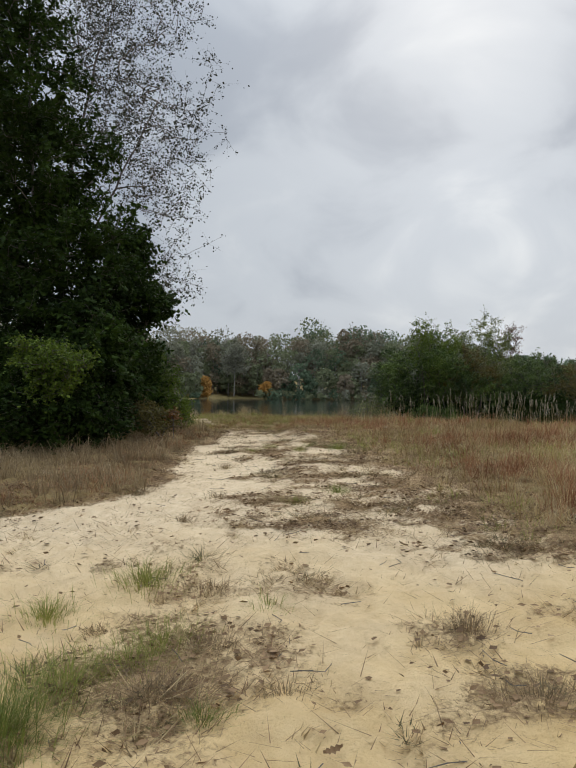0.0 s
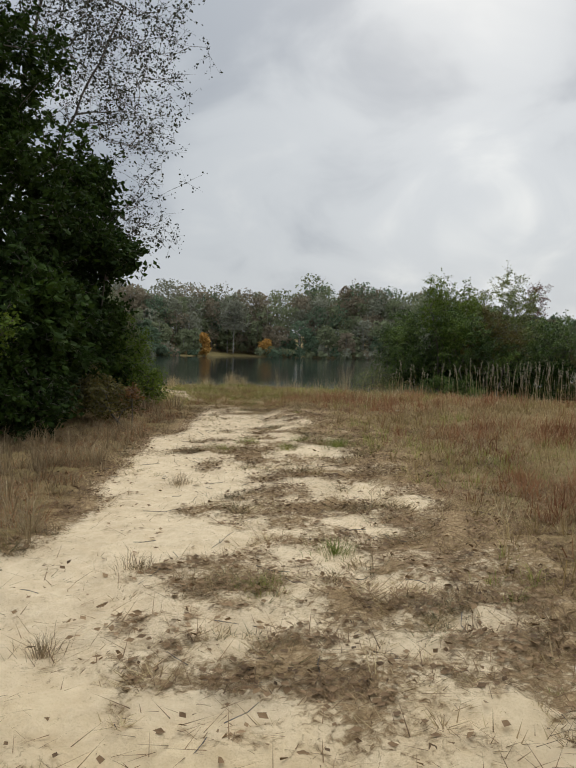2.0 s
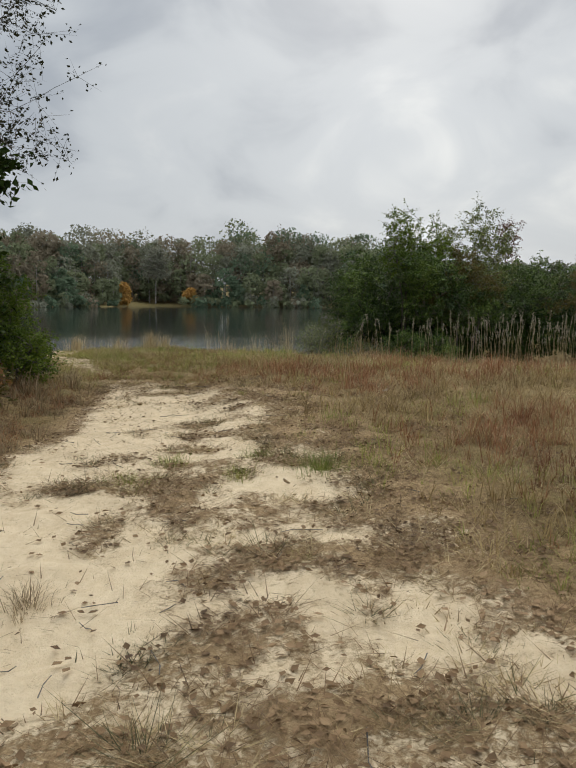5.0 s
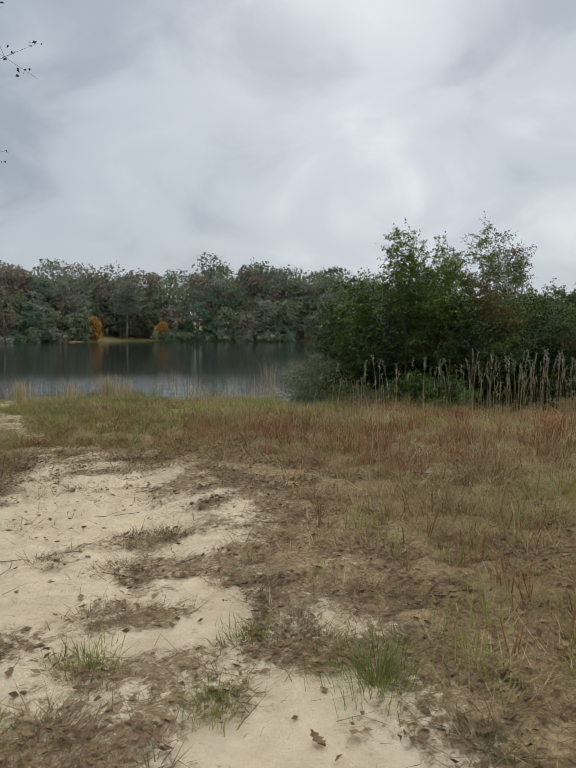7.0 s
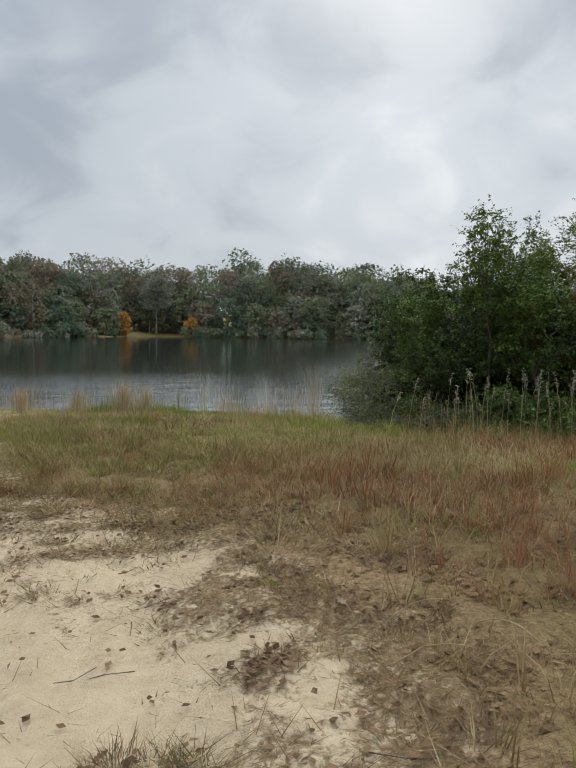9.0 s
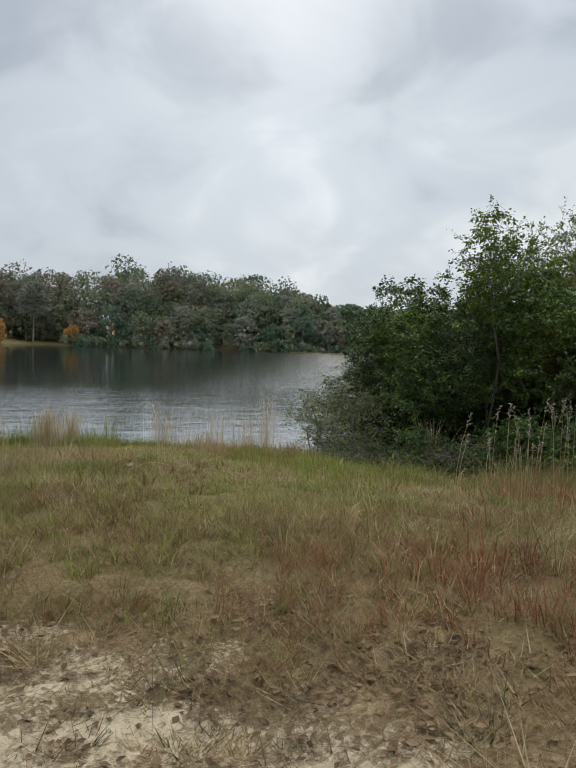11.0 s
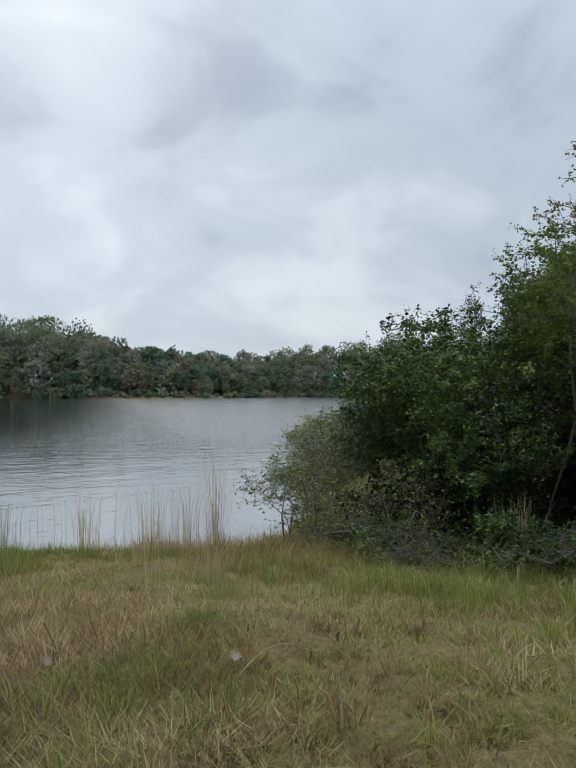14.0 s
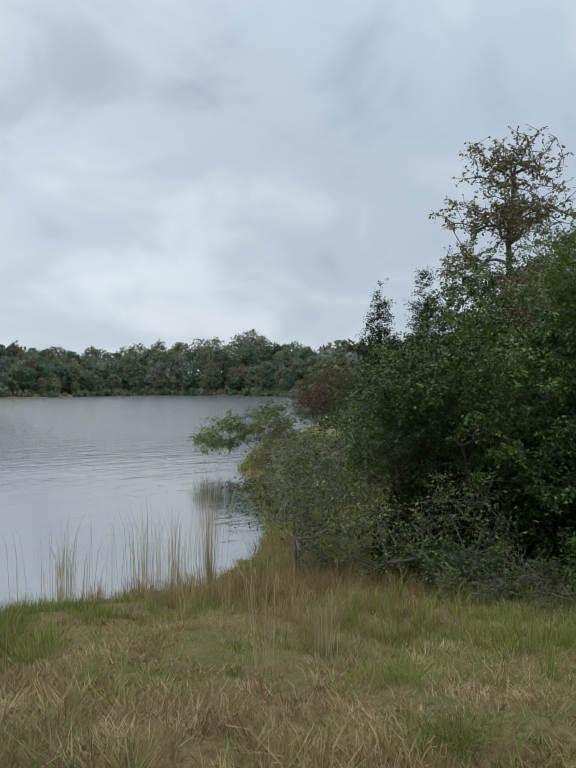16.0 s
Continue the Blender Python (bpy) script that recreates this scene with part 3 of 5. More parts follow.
def make_ground():
    xs, ys = axis(-4.2, 4.6, 0.06, 900), axis(1.2, 22.5, 0.065, 900)
    X, Y = np.meshgrid(xs, ys)
    x, y = X.ravel(), Y.ravel()
    z = ground_z(x, y)
    s = sand_amount(x, y)
    close = smooth(32, 24, np.hypot(x, y - 12) * 1.0)
    z = z + close * (0.028 * (vnoise(x, y, 2.6, 41) - 0.5) + (0.075 + 0.05 * smooth(9, 5, y)) * (vnoise(x, y, 7.0, 42, 3) - 0.5) * (0.4 + 0.6 * s)) + 0.035 * (1 - s) * close * smooth(0.45, 0.7, vnoise(x, y, 4.0, 43))
    nx, ny = len(xs), len(ys)
    i = (np.arange(ny - 1)[:, None] * nx + np.arange(nx - 1)[None]).ravel()
    me = mesh_np("ground", np.stack([x, y, z], 1), np.stack([i, i + 1, i + nx + 1, i + nx], 1), M_GROUND, True)
    yellow = smooth(6.5, 2.5, y + 1.2 * (vnoise(x, y, 0.8, 51) - 0.5) * 2)
    green = np.maximum(0.6 * smooth(60, 90, np.hypot(x, y)), 0.9 * smooth(16.0, 19.0, y + 0.2 * np.maximum(x, 0)) * (1 - s) * (0.35 + 0.65 * smooth(0.62, 0.4, vnoise(x, y, 0.8, 191))))
    turf = np.maximum(np.maximum(right_of(x - 0.2, y), left_of(x, y)), smooth(16.0, 18.5, y) - 0.55 * smooth(20.5, 18.0, y) * smooth(0.45, 0.6, vnoise(x, y, 1.9, 55))) * (1 - s)
    turf = np.clip(turf, 0, 1)
    clearing = np.exp(-((x + 12.5) / 7.0) ** 2 - ((y - 170) / 4.5) ** 2) + np.exp(-((x - 28) / 4.0) ** 2 - ((y - 167) / 4.0) ** 2)
    s = np.maximum(s, 0.22 * np.clip(clearing * 1.6, 0, 1))
    turf = turf * (1 - np.clip(clearing * 1.6, 0, 1))
    for nm, val in (("turf", turf), ("sand", s), ("yellow", yellow), ("green", np.clip(green, 0, 1))):
        at = me.attributes.new(nm, "FLOAT", "POINT")
        at.data.foreach_set("value", val.astype(np.float32))
    tagged(new("ground", me), "sandy ground with a pale worn track and matted dead grass", "ground", kind="structure")


make_ground()
bm = bmesh.new()
bmesh.ops.create_grid(bm, x_segments=1, y_segments=1, size=150, matrix=pose(20, 100, ZW))
me = bpy.data.meshes.new("water")
bm.to_mesh(me)
bm.free()
me.materials.append(M_WATER)
tagged(new("water", me), "dark still lake with rippled bands mirroring sky", "lake", kind="structure")


# ---- woods across the lake ----
def slivers(rng, pts, out, size):
    """Leaf sprays far off: one small facet each, laid along the crown's outside."""
    n = len(pts)
    nrm = unit(out + rng.normal(size=(n, 3)) * 0.8)
    a = unit(np.cross(nrm, rng.normal(size=(n, 3))))
    b = np.cross(nrm, a)
    z = size * (0.6 + 0.8 * rng.random(n))[:, None]
    vs = np.stack([pts - a * z * 0.7, pts + a * z * 0.6 + b * z * 0.55, pts + a * z * 0.5 - b * z * 0.65], 1).reshape(-1, 3)
    return vs, np.arange(n * 3).reshape(-1, 3)


def crown_points(rng, lobes, n, shell, middle, heart=0.0):
    core = rng.random(n) < heart
    L = np.array(lobes, float)[np.where(core, len(lobes) - 1, rng.integers(len(lobes), size=n))]
    d = unit(rng.normal(size=(n, 3)) + [0, 0, 0.25])
    p = L[:, :3] + d * ((shell + (1 - shell) * rng.random(n)) * (0.9 + 0.2 * rng.random(n)))[:, None] * L[:, 3:]
    return p, unit(d * 0.8 + unit(p - middle) * 0.5 + [0, 0, 0.35])


def far_woods():
    rng = np.random.default_rng(11)
    spots = []
    edge = [(46, 62), (70, 84), (96, 108), (117, 138), (116, 158), (103, 181), (84, 173), (66, 163), (50, 161), (32, 169), (13, 174), (-13, 173), (-31, 156), (-42, 136), (-66, 114), (-92, 80)]
    for (ax, ay), (bx, by) in zip(edge[:-1], edge[1:]):
        ln = math.hypot(bx - ax, by - ay)
        ux, uy = (bx - ax) / ln, (by - ay) / ln
        for row, gap, (h0, h1) in ((-4.2, 1.9, (1.8, 4.2)), (-0.8, 3.2, (5, 9)), (4, 4.0, (9, 13.5)), (9, 4.6, (13, 17)), (17, 4.4, (16.5, 19.5)), (24, 6.5, (16, 18.5))):
            for q0 in np.arange(-14 if row > 2 else 0, ln + (14 if row > 2 else 0), gap):
                q = q0 + rng.normal() * gap * 0.3
                r = row + rng.normal() * (0.6 if row < -2 else 1.3)
                px, py = ax + ux * q + uy * r, ay + uy * q - ux * r
                if 0 <= q <= ln or (lake_off(px, py) > row * 0.7 and math.hypot(px, py) > 100):
                    spots.append((px, py, row, h0 + (h1 - h0) * rng.random()))
    for x in np.arange(-21, -4.5, 1.5):                                   # trees behind the clearing
        spots.append((x + rng.normal() * 0.5, 179 + rng.normal() * 1.2, 6.5, 6 + 4 * rng.random()))
    groups = {k: [] for k in range(4)}
    wood = []
    for x, y, row, h in spots:
        if (-20.5 < x < -6 and row < 6 and y > 150) or (24 < x < 31 and row < -2 and y > 120):   # mown clearings
            continue
        h *= float(np.interp(x, [-60, -46, -30, 22, 38, 55, 75, 100, 120], [0.82, 0.84, 1.0, 1.0, 0.88, 0.60, 0.52, 0.62, 0.84])) * (0.70 + 0.34 * float(vnoise(x, y, 0.09, 77, 2)) + 0.24 * rng.random()) * float(np.interp(y - x, [10, 30, 45], [0.75, 0.9, 1.0]) if x > 40 else 1.0)
        zb = max(float(ground_z(x, y)), ZW)
        low = row < -2
        hid = x < -58 or y < x + 14                                          # out behind the near trees
        k = int(rng.choice(4, p=[0.37, 0.18, 0.11, 0.34] if low or row < 2 else [0.30, 0.30, 0.27, 0.13] if x < 25 else [0.37, 0.27, 0.10, 0.26]))
        far = min(1.0, math.hypot(x, y - 12) / 150)
        if low:
            w = h * 0.62
            mid = np.array([x, y, zb + h * 0.3])
            lobes = [(x + rng.normal() * w * 0.5, y + rng.normal() * w * 0.3, zb + h * (0.05 + 0.5 * rng.random()), w * 0.5, w * 0.5, h * 0.3) for _ in range(5)]
        else:
            w = h * (0.19 + 0.15 * rng.random()) * (1.25 if row < 6 else 1.0)
            c0 = 0.50 if row < 7 or -24 < x < -2 else 0.66
            mid = np.array([x, y, zb + h * c0])
            d = unit(rng.normal(size=(19, 3)))
            lobes = [(x + a * w * 0.72, y + b * w * 0.72, max(zb + h * (c0 + c * (0.94 - c0)) - h * 0.06, zb + 0.5), w * (0.26 + 0.2 * rng.random()), w * 0.36, h * (0.05 + 0.045 * rng.random())) for a, b, c in d]
            lobes.append((x, y, zb + h * c0, w * 0.88, w * 0.88, h * (0.92 - c0)))
        p, o = crown_points(rng, lobes, 80 if low else (110 if hid else 380), 0.6, mid, 0.0 if low else 0.45)
        groups[k].append(slivers(rng, p, o, (0.5 if low else 1.1 if hid else 0.5) * far))
        p, o = crown_points(rng, lobes[:-1], 180 if low else (120 if hid else 800 if row < 12 else 400 if row < 20 else 160), 0.7, mid)
        groups[k].append(slivers(rng, p, o, (0.22 if low else 0.25) * far))
        if not low and row < 20:
            p0 = np.array([[x, y, zb - 0.3], [x, y, zb + h * 0.45]])
            p1 = np.array([[x, y, zb + h * 0.45], [x + rng.normal() * 0.4, y, zb + h * 0.86]])
            wood.append(tubes(p0, p1, [0.16, 0.11], [0.11, 0.02], 5))
            b0 = np.repeat(p1[:1], 6, 0) + np.array([[0, 0, 1.0]]) * rng.random((6, 1)) * h * 0.34
            b1 = b0 + unit(rng.normal(size=(6, 3)) * [1, 1, 0.3] + [0, 0, 0.5]) * h * 0.22
            wood.append(tubes(b0, b1, np.full(6, 0.05), np.full(6, 0.012), 4))
    names = ["haze-paled olive leaves of the woods across the lake", "haze-paled grey-green leaves of the woods across the lake", "haze-paled brown autumn leaves of the woods across the lake",
             "haze-paled deep green leaves of the woods across the lake"]
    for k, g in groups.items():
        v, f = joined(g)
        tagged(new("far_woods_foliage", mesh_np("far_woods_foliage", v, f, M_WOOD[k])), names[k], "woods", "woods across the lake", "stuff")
    v, f = joined(wood)
    tagged(new("far_woods_trunks", mesh_np("far_woods_trunks", v, f, M_BARK_PALE, True)), "grey trunks and limbs of the woods across the lake", "woods", "woods across the lake", "stuff")


far_woods()
plant("orange_shrub", "small round orange autumn shrub on the far bank", "shrub", (-5.4, 170.6), [[(0, 0, 0), (0, 0, 2.2)]],
      [(-5.4, 170.6, 2.0, 1.5, 1.4, 1.4), (-5.2, 170.6, 2.8, 1.0, 1.0, 0.9)], 220, 12, 0.28, M_ORANGE_LEAF, M_BARK, 101, 0.5, 0.008)
plant("orange_shrub", "tall narrow yellow-orange autumn shrub on the far bank", "shrub", (-19.4, 163.8), [[(0, 0, 0), (0, 0, 4)]],
      [(-19.4, 163.8, 1.4, 1.4, 1.3, 1.5), (-19.2, 163.8, 3.4, 1.0, 0.9, 1.5)], 240, 12, 0.28, M_ORANGE_LEAF, M_BARK, 102, 0.5, 0.008)
plant("pale_trunk_tree", "tree with pale bare trunk and thin crown in the clearing", "tree", (-13.3, 172.4), [[(0, 0, 0), (0.1, 0, 5.0), (0.3, 0, 10.5)]],
      [(-13.3, 172.4, 7.0, 3.8, 2.4, 1.2), (-13.3, 172.6, 9.3, 3.4, 2.4, 1.6), (-13, 172.6, 11.6, 2.2, 1.8, 1.4)], 420, 10, 0.26, M_WOOD[1], M_BARK_PALE, 103, 0.7, 0.014)

# ---- trees beside the track ----
plant("evergreen_tree", "tall dark evergreen tree, dense to the ground", "tree", (-5.4, 14.6), [[(0, 0, 0), (0.05, 0.1, 4), (-0.1, 0, 8), (-0.2, 0, 10.6)]],
      [(-5.0, 14.6, 1.9, 2.1, 2.4, 1.7), (-5.0, 14.9, 4.0, 1.95, 2.2, 1.6), (-5.3, 15.0, 6.1, 1.65, 1.9, 1.5), (-5.7, 14.8, 8.0, 1.25, 1.5, 1.5), (-5.8, 14.8, 9.7, 0.8, 1.0, 1.3)],
      620, 92, 0.064, M_DARK_LEAF, M_BARK, 201, 0.34, 0.006, 0.4)
plant("evergreen_tree", "tall dark evergreen tree, dense to the ground", "tree", (-7.6, 16.2), [[(0, 0, 0), (0, 0.1, 5), (-0.1, 0, 10.8)]],
      [(-7.4, 16.0, 2.0, 2.1, 2.4, 1.9), (-7.4, 16.2, 4.6, 2.0, 2.2, 1.8), (-7.5, 16.2, 7.2, 1.7, 1.9, 1.8), (-7.6, 16.2, 9.8, 1.2, 1.4, 1.7)],
      460, 64, 0.079, M_DARK_LEAF, M_BARK, 202, 0.36, 0.006, 0.4)
plant("sparse_tree", "tall tree with thin drooping twigs and sparse small leaves", "tree", (-6.9, 19.8), [[(0, 0, 0), (0.2, 0, 4), (0.8, -0.2, 7.5), (1.5, -0.3, 10.5), (2.2, -0.2, 13.2)], [(0, 0, 0), (0.9, -0.1, 4.5), (2.2, -0.4, 7.0), (3.2, -0.5, 9.0)]],
      [(-4.6, 19.4, 11.4, 2.7, 2.2, 2.5), (-3.7, 19.2, 8.8, 2.0, 1.9, 1.9), (-3.6, 19.2, 6.6, 1.7, 1.7, 1.5), (-3.4, 18.8, 4.5, 1.15, 1.6, 1.2), (-5.6, 19.4, 8.6, 2.2, 2.0, 2.4), (-6.2, 19.4, 11.6, 2.2, 2.0, 2.2)],
      760, 26, 0.042, M_THIN_LEAF, M_BARK, 203, 0.42, 0.0045, 0.25, 0.5)
plant("evergreen_shrub", "dark dense evergreen shrub beside the track", "shrub", (-3.9, 16.8), [[(0, 0, 0), (0.3, 0.1, 1.6), (0.5, 0.1, 3.0)], [(0.1, 0.2, 0), (-0.3, 0.4, 2.2)]],
      [(-3.85, 16.8, 1.9, 0.85, 1.5, 1.2), (-3.3, 16.8, 3.4, 0.6, 1.0, 0.5), (-4.0, 17.2, 4.6, 0.65, 1.2, 0.9), (-4.2, 17.2, 3.2, 0.8, 1.2, 1.0), (-3.8, 17.2, 1.0, 0.8, 1.3, 0.7)], 520, 56, 0.067, M_DARK_LEAF, M_BARK, 204, 0.28)
plant("evergreen_shrub", "dark dense evergreen shrub beside the track", "shrub", (-4.2, 13.4), [[(0, 0, 0), (0.3, 0, 1.5), (0.4, 0, 2.6)], [(0.1, -0.2, 0), (-0.2, -0.4, 2.0)]],
      [(-3.9, 13.6, 1.6, 0.95, 1.4, 1.2), (-3.9, 13.8, 2.6, 0.7, 1.0, 0.7)], 300, 56, 0.067, M_DARK_LEAF, M_BARK, 205, 0.28)
plant("evergreen_shrub", "low dark evergreen shrub beside the verge", "shrub", (-4.0, 12.3), [[(0, 0, 0), (0.1, 0, 0.6)], [(0.1, 0.1, 0), (0.5, 0.3, 0.7)], [(-0.1, 0, 0), (-0.5, 0.1, 0.7)]],
      [(-4.0, 12.1, 0.85, 0.65, 0.45, 0.55), (-3.4, 12.8, 0.75, 0.5, 0.5, 0.5), (-4.8, 12.0, 0.9, 0.6, 0.5, 0.6), (-4.2, 12.6, 1.5, 0.7, 0.5, 0.6)], 360, 52, 0.052, M_DARK_LEAF, M_BARK, 210, 0.24)
plant("lime_shrub", "yellow-green leafy shrub against the dark trees", "shrub", (-4.1, 12.3), [[(0, 0, 0), (0.1, 0, 1.1)], [(0.1, 0.1, 0), (0.3, -0.1, 1.2)]],
      [(-3.75, 11.8, 1.75, 0.42, 0.5, 0.3), (-4.2, 11.9, 1.95, 0.5, 0.5, 0.3), (-4.0, 11.9, 1.4, 0.4, 0.4, 0.3)], 120, 44, 0.036, M_LIME_LEAF, M_BARK, 206, 0.2)
plant("green_shrub", "low green leafy shrub at the track's edge", "shrub", (-2.95, 17.6), [[(0, 0, 0), (0.1, 0, 0.5)], [(0.1, 0.1, 0), (-0.3, 0.2, 0.7)], [(0, -0.1, 0), (0.3, -0.2, 0.6)]],
      [(-3.2, 17.8, 1.5, 0.5, 0.7, 0.6), (-3.55, 18.0, 2.0, 0.45, 0.6, 0.5), (-2.95, 17.6, 0.90, 0.5, 0.8, 0.45), (-3.4, 17.4, 1.2, 0.55, 0.8, 0.5), (-2.7, 17.5, 0.7, 0.35, 0.5, 0.3)], 380, 48, 0.028, M_LIME_LEAF, M_BARK, 207, 0.17)
plant("green_shrub", "low leafy shrub with a few orange leaves", "shrub", (-2.6, 14.5), [[(0, 0, 0), (0.05, 0, 0.3)], [(0.1, 0.1, 0), (-0.3, 0.2, 0.4)]],
      [(-2.7, 14.6, 0.68, 0.5, 0.6, 0.28), (-3.1, 14.9, 0.8, 0.5, 0.6, 0.35)], 130, 32, 0.036, M_BROWN_LEAF, M_BARK, 208, 0.16)
plant("orange_sprig", "small sapling sprig with orange-brown leaves", "shrub", (-2.35, 14.45), [[(0, 0, 0), (0.0, 0, 0.3)]],
      [(-2.35, 14.45, 0.84, 0.14, 0.2, 0.12)], 16, 16, 0.032, M_RUSTLEAF, M_BARK, 209, 0.1)

# ---- thicket on the shore ----
plant("shore_bush", "broad dark green bush on the lake shore", "bush", (4.3, 24.2), [[(0, 0, 0), (-0.1, 0, 1.0), (0.2, -0.3, 2.6), (0.25, -0.5, 3.0)], [(-0.2, 0.1, 0), (-0.6, 0.1, 1.6)], [(0.2, 0, 0), (0.6, 0.2, 1.5)]],
      [(4.4, 24.1, 2.0, 1.35, 1.4, 0.95), (3.65, 24.2, 2.15, 0.75, 0.9, 0.75), (4.0, 23.4, 1.35, 1.0, 0.8, 0.55), (5.2, 23.8, 1.7, 0.9, 1.0, 0.9)], 485, 99, 0.0253, M_BUSH_LEAF, M_BARK, 301, 0.170)
plant("shore_tree", "slim young tree with light green open top", "tree", (4.65, 23.4), [[(0, 0, 0), (0, 0, 1.6), (0.0, 0.05, 3.0)], [(0.0, 0.0, 0), (-0.3, -0.7, 1.8), (-0.45, -0.75, 2.9)]],
      [(4.6, 23.5, 3.35, 0.42, 0.4, 0.55), (4.75, 23.4, 2.8, 0.6, 0.5, 0.45), (4.2, 22.6, 3.35, 0.3, 0.35, 0.5), (4.3, 22.7, 2.7, 0.5, 0.5, 0.5), (5.3, 23.4, 3.1, 0.6, 0.5, 0.5), (5.0, 23.0, 2.6, 0.7, 0.6, 0.5)], 260, 55, 0.0262, M_LIME_LEAF, M_BARK, 302, 0.170)
plant("shore_tree", "slim tree with grey-green open leafy top", "tree", (6.8, 24.6), [[(0, 0, 0), (0, 0, 1.6), (0.1, 0, 3.3)], [(0, 0, 0), (0.6, 0, 2.4)]],
      [(6.95, 24.7, 3.75, 0.5, 0.5, 0.5), (6.5, 24.6, 3.2, 0.75, 0.6, 0.5), (7.4, 24.8, 3.1, 0.6, 0.6, 0.5), (6.7, 24.5, 2.3, 1.1, 1.0, 0.7)], 234, 52, 0.0272, M_GREY_LEAF, M_BARK, 303, 0.204)
plant("shore_tree", "slim tree with thin reddish autumn leaves", "tree", (8.2, 26.0), [[(0, 0, 0), (0, 0, 1.6), (0.0, 0, 3.0)]],
      [(8.25, 26.0, 3.6, 0.38, 0.4, 0.42), (8.1, 26.0, 3.0, 0.5, 0.5, 0.4)], 55, 34, 0.0265, M_RED_LEAF, M_BARK, 304, 0.187)
plant("shore_bush", "browning olive bush in the thicket", "bush", (5.9, 23.2), [[(0, 0, 0), (0, 0, 1.4)], [(0.1, 0.1, 0), (0.5, 0.1, 1.2)], [(-0.1, 0, 0), (-0.5, -0.2, 1.3)]],
      [(5.8, 23.2, 2.35, 0.7, 0.7, 0.6), (6.3, 23.3, 1.9, 0.8, 0.8, 0.6), (5.5, 23.0, 1.5, 0.7, 0.6, 0.5)], 260, 68, 0.0262, M_BROWN_LEAF, M_BARK, 305, 0.170)
plant("shore_bush", "wide olive-green bush in the thicket", "bush", (8.3, 25.2), [[(0, 0, 0), (0, 0, 1.2)], [(0.2, 0, 0), (0.7, 0.2, 1.4)], [(-0.2, 0, 0), (-0.7, -0.2, 1.3)]],
      [(8.2, 25.0, 2.1, 1.1, 1.0, 0.75), (9.2, 25.8, 2.2, 1.0, 1.0, 0.75), (7.3, 24.4, 1.6, 0.9, 0.9, 0.6)], 305, 86, 0.0282, M_BUSH_LEAF, M_BARK, 306, 0.187)
plant("shore_bush", "wide olive-green bush in the thicket", "bush", (10.8, 26.8), [[(0, 0, 0), (0, 0, 1.2)], [(0.2, 0, 0), (0.7, 0.2, 1.3)], [(-0.2, 0, 0), (-0.7, -0.2, 1.3)]],
      [(10.6, 26.6, 1.9, 1.1, 1.0, 0.7), (12.0, 27.2, 1.8, 1.2, 1.0, 0.7), (9.9, 26.0, 1.5, 0.9, 0.9, 0.6)], 198, 68, 0.0312, M_BROWN_LEAF, M_BARK, 307, 0.204)
plant("shore_bush", "dark green bush in the thicket's shade", "bush", (5.6, 22.4), [[(0, 0, 0), (0, 0, 1.2)], [(0.2, 0, 0), (0.6, 0.2, 1.3)], [(-0.2, 0, 0), (-0.7, -0.2, 1.3)]],
      [(5.2, 22.5, 1.75, 0.9, 0.8, 0.75), (6.2, 22.9, 1.5, 0.8, 0.7, 0.6), (4.7, 22.3, 2.4, 0.6, 0.6, 0.5)], 294, 93, 0.0253, M_BUSH_LEAF, M_BARK, 308, 0.170)
plant("fringe_bush", "low grey-green bush overhanging the water", "bush", (2.95, 26.0), [[(0, 0, 0), (0, 0, 0.6)], [(0.1, 0, 0), (0.3, 0.2, 0.7)], [(-0.1, 0, 0), (-0.3, -0.2, 0.6)]],
      [(3.0, 26.0, 0.75, 0.55, 0.6, 0.45), (3.3, 25.4, 1.1, 0.55, 0.6, 0.5), (2.75, 26.4, 0.55, 0.35, 0.4, 0.3), (3.1, 25.7, 0.2, 0.5, 0.5, 0.3)], 132, 32, 0.0204, M_GREY_LEAF, M_BARK_PALE, 309, 0.200)
plant("fringe_bush", "low grey-green bush overhanging the water", "bush", (4.2, 27.2), [[(0, 0, 0), (0, 0, 0.6)], [(0.1, 0, 0), (0.4, 0.2, 0.8)], [(-0.1, 0, 0), (-0.4, -0.2, 0.8)]],
      [(4.1, 27.1, 0.75, 0.85, 0.8, 0.55), (4.7, 27.5, 1.0, 0.8, 0.8, 0.5), (3.6, 26.6, 0.9, 0.6, 0.7, 0.5)], 165, 32, 0.0204, M_GREY_LEAF, M_BARK_PALE, 310, 0.200)
plant("shore_bush", "rounded green bush at the thicket's edge", "bush", (4.6, 25.8), [[(0, 0, 0), (0, 0, 1.0)], [(0.1, 0, 0), (0.5, 0.2, 1.0)], [(-0.1, 0, 0), (-0.5, -0.2, 0.9)]],
      [(3.5, 25.2, 2.15, 0.42, 0.5, 0.45), (3.6, 25.0, 1.6, 0.5, 0.5, 0.5), (4.0, 25.4, 1.35, 0.8, 0.8, 0.65), (4.9, 26.1, 1.4, 0.9, 0.8, 0.7), (5.6, 25.6, 2.0, 0.9, 0.9, 0.8), (3.5, 24.9, 1.5, 0.6, 0.7, 0.6)], 430, 74, 0.0250, M_BUSH_LEAF, M_BARK, 312, 0.170)
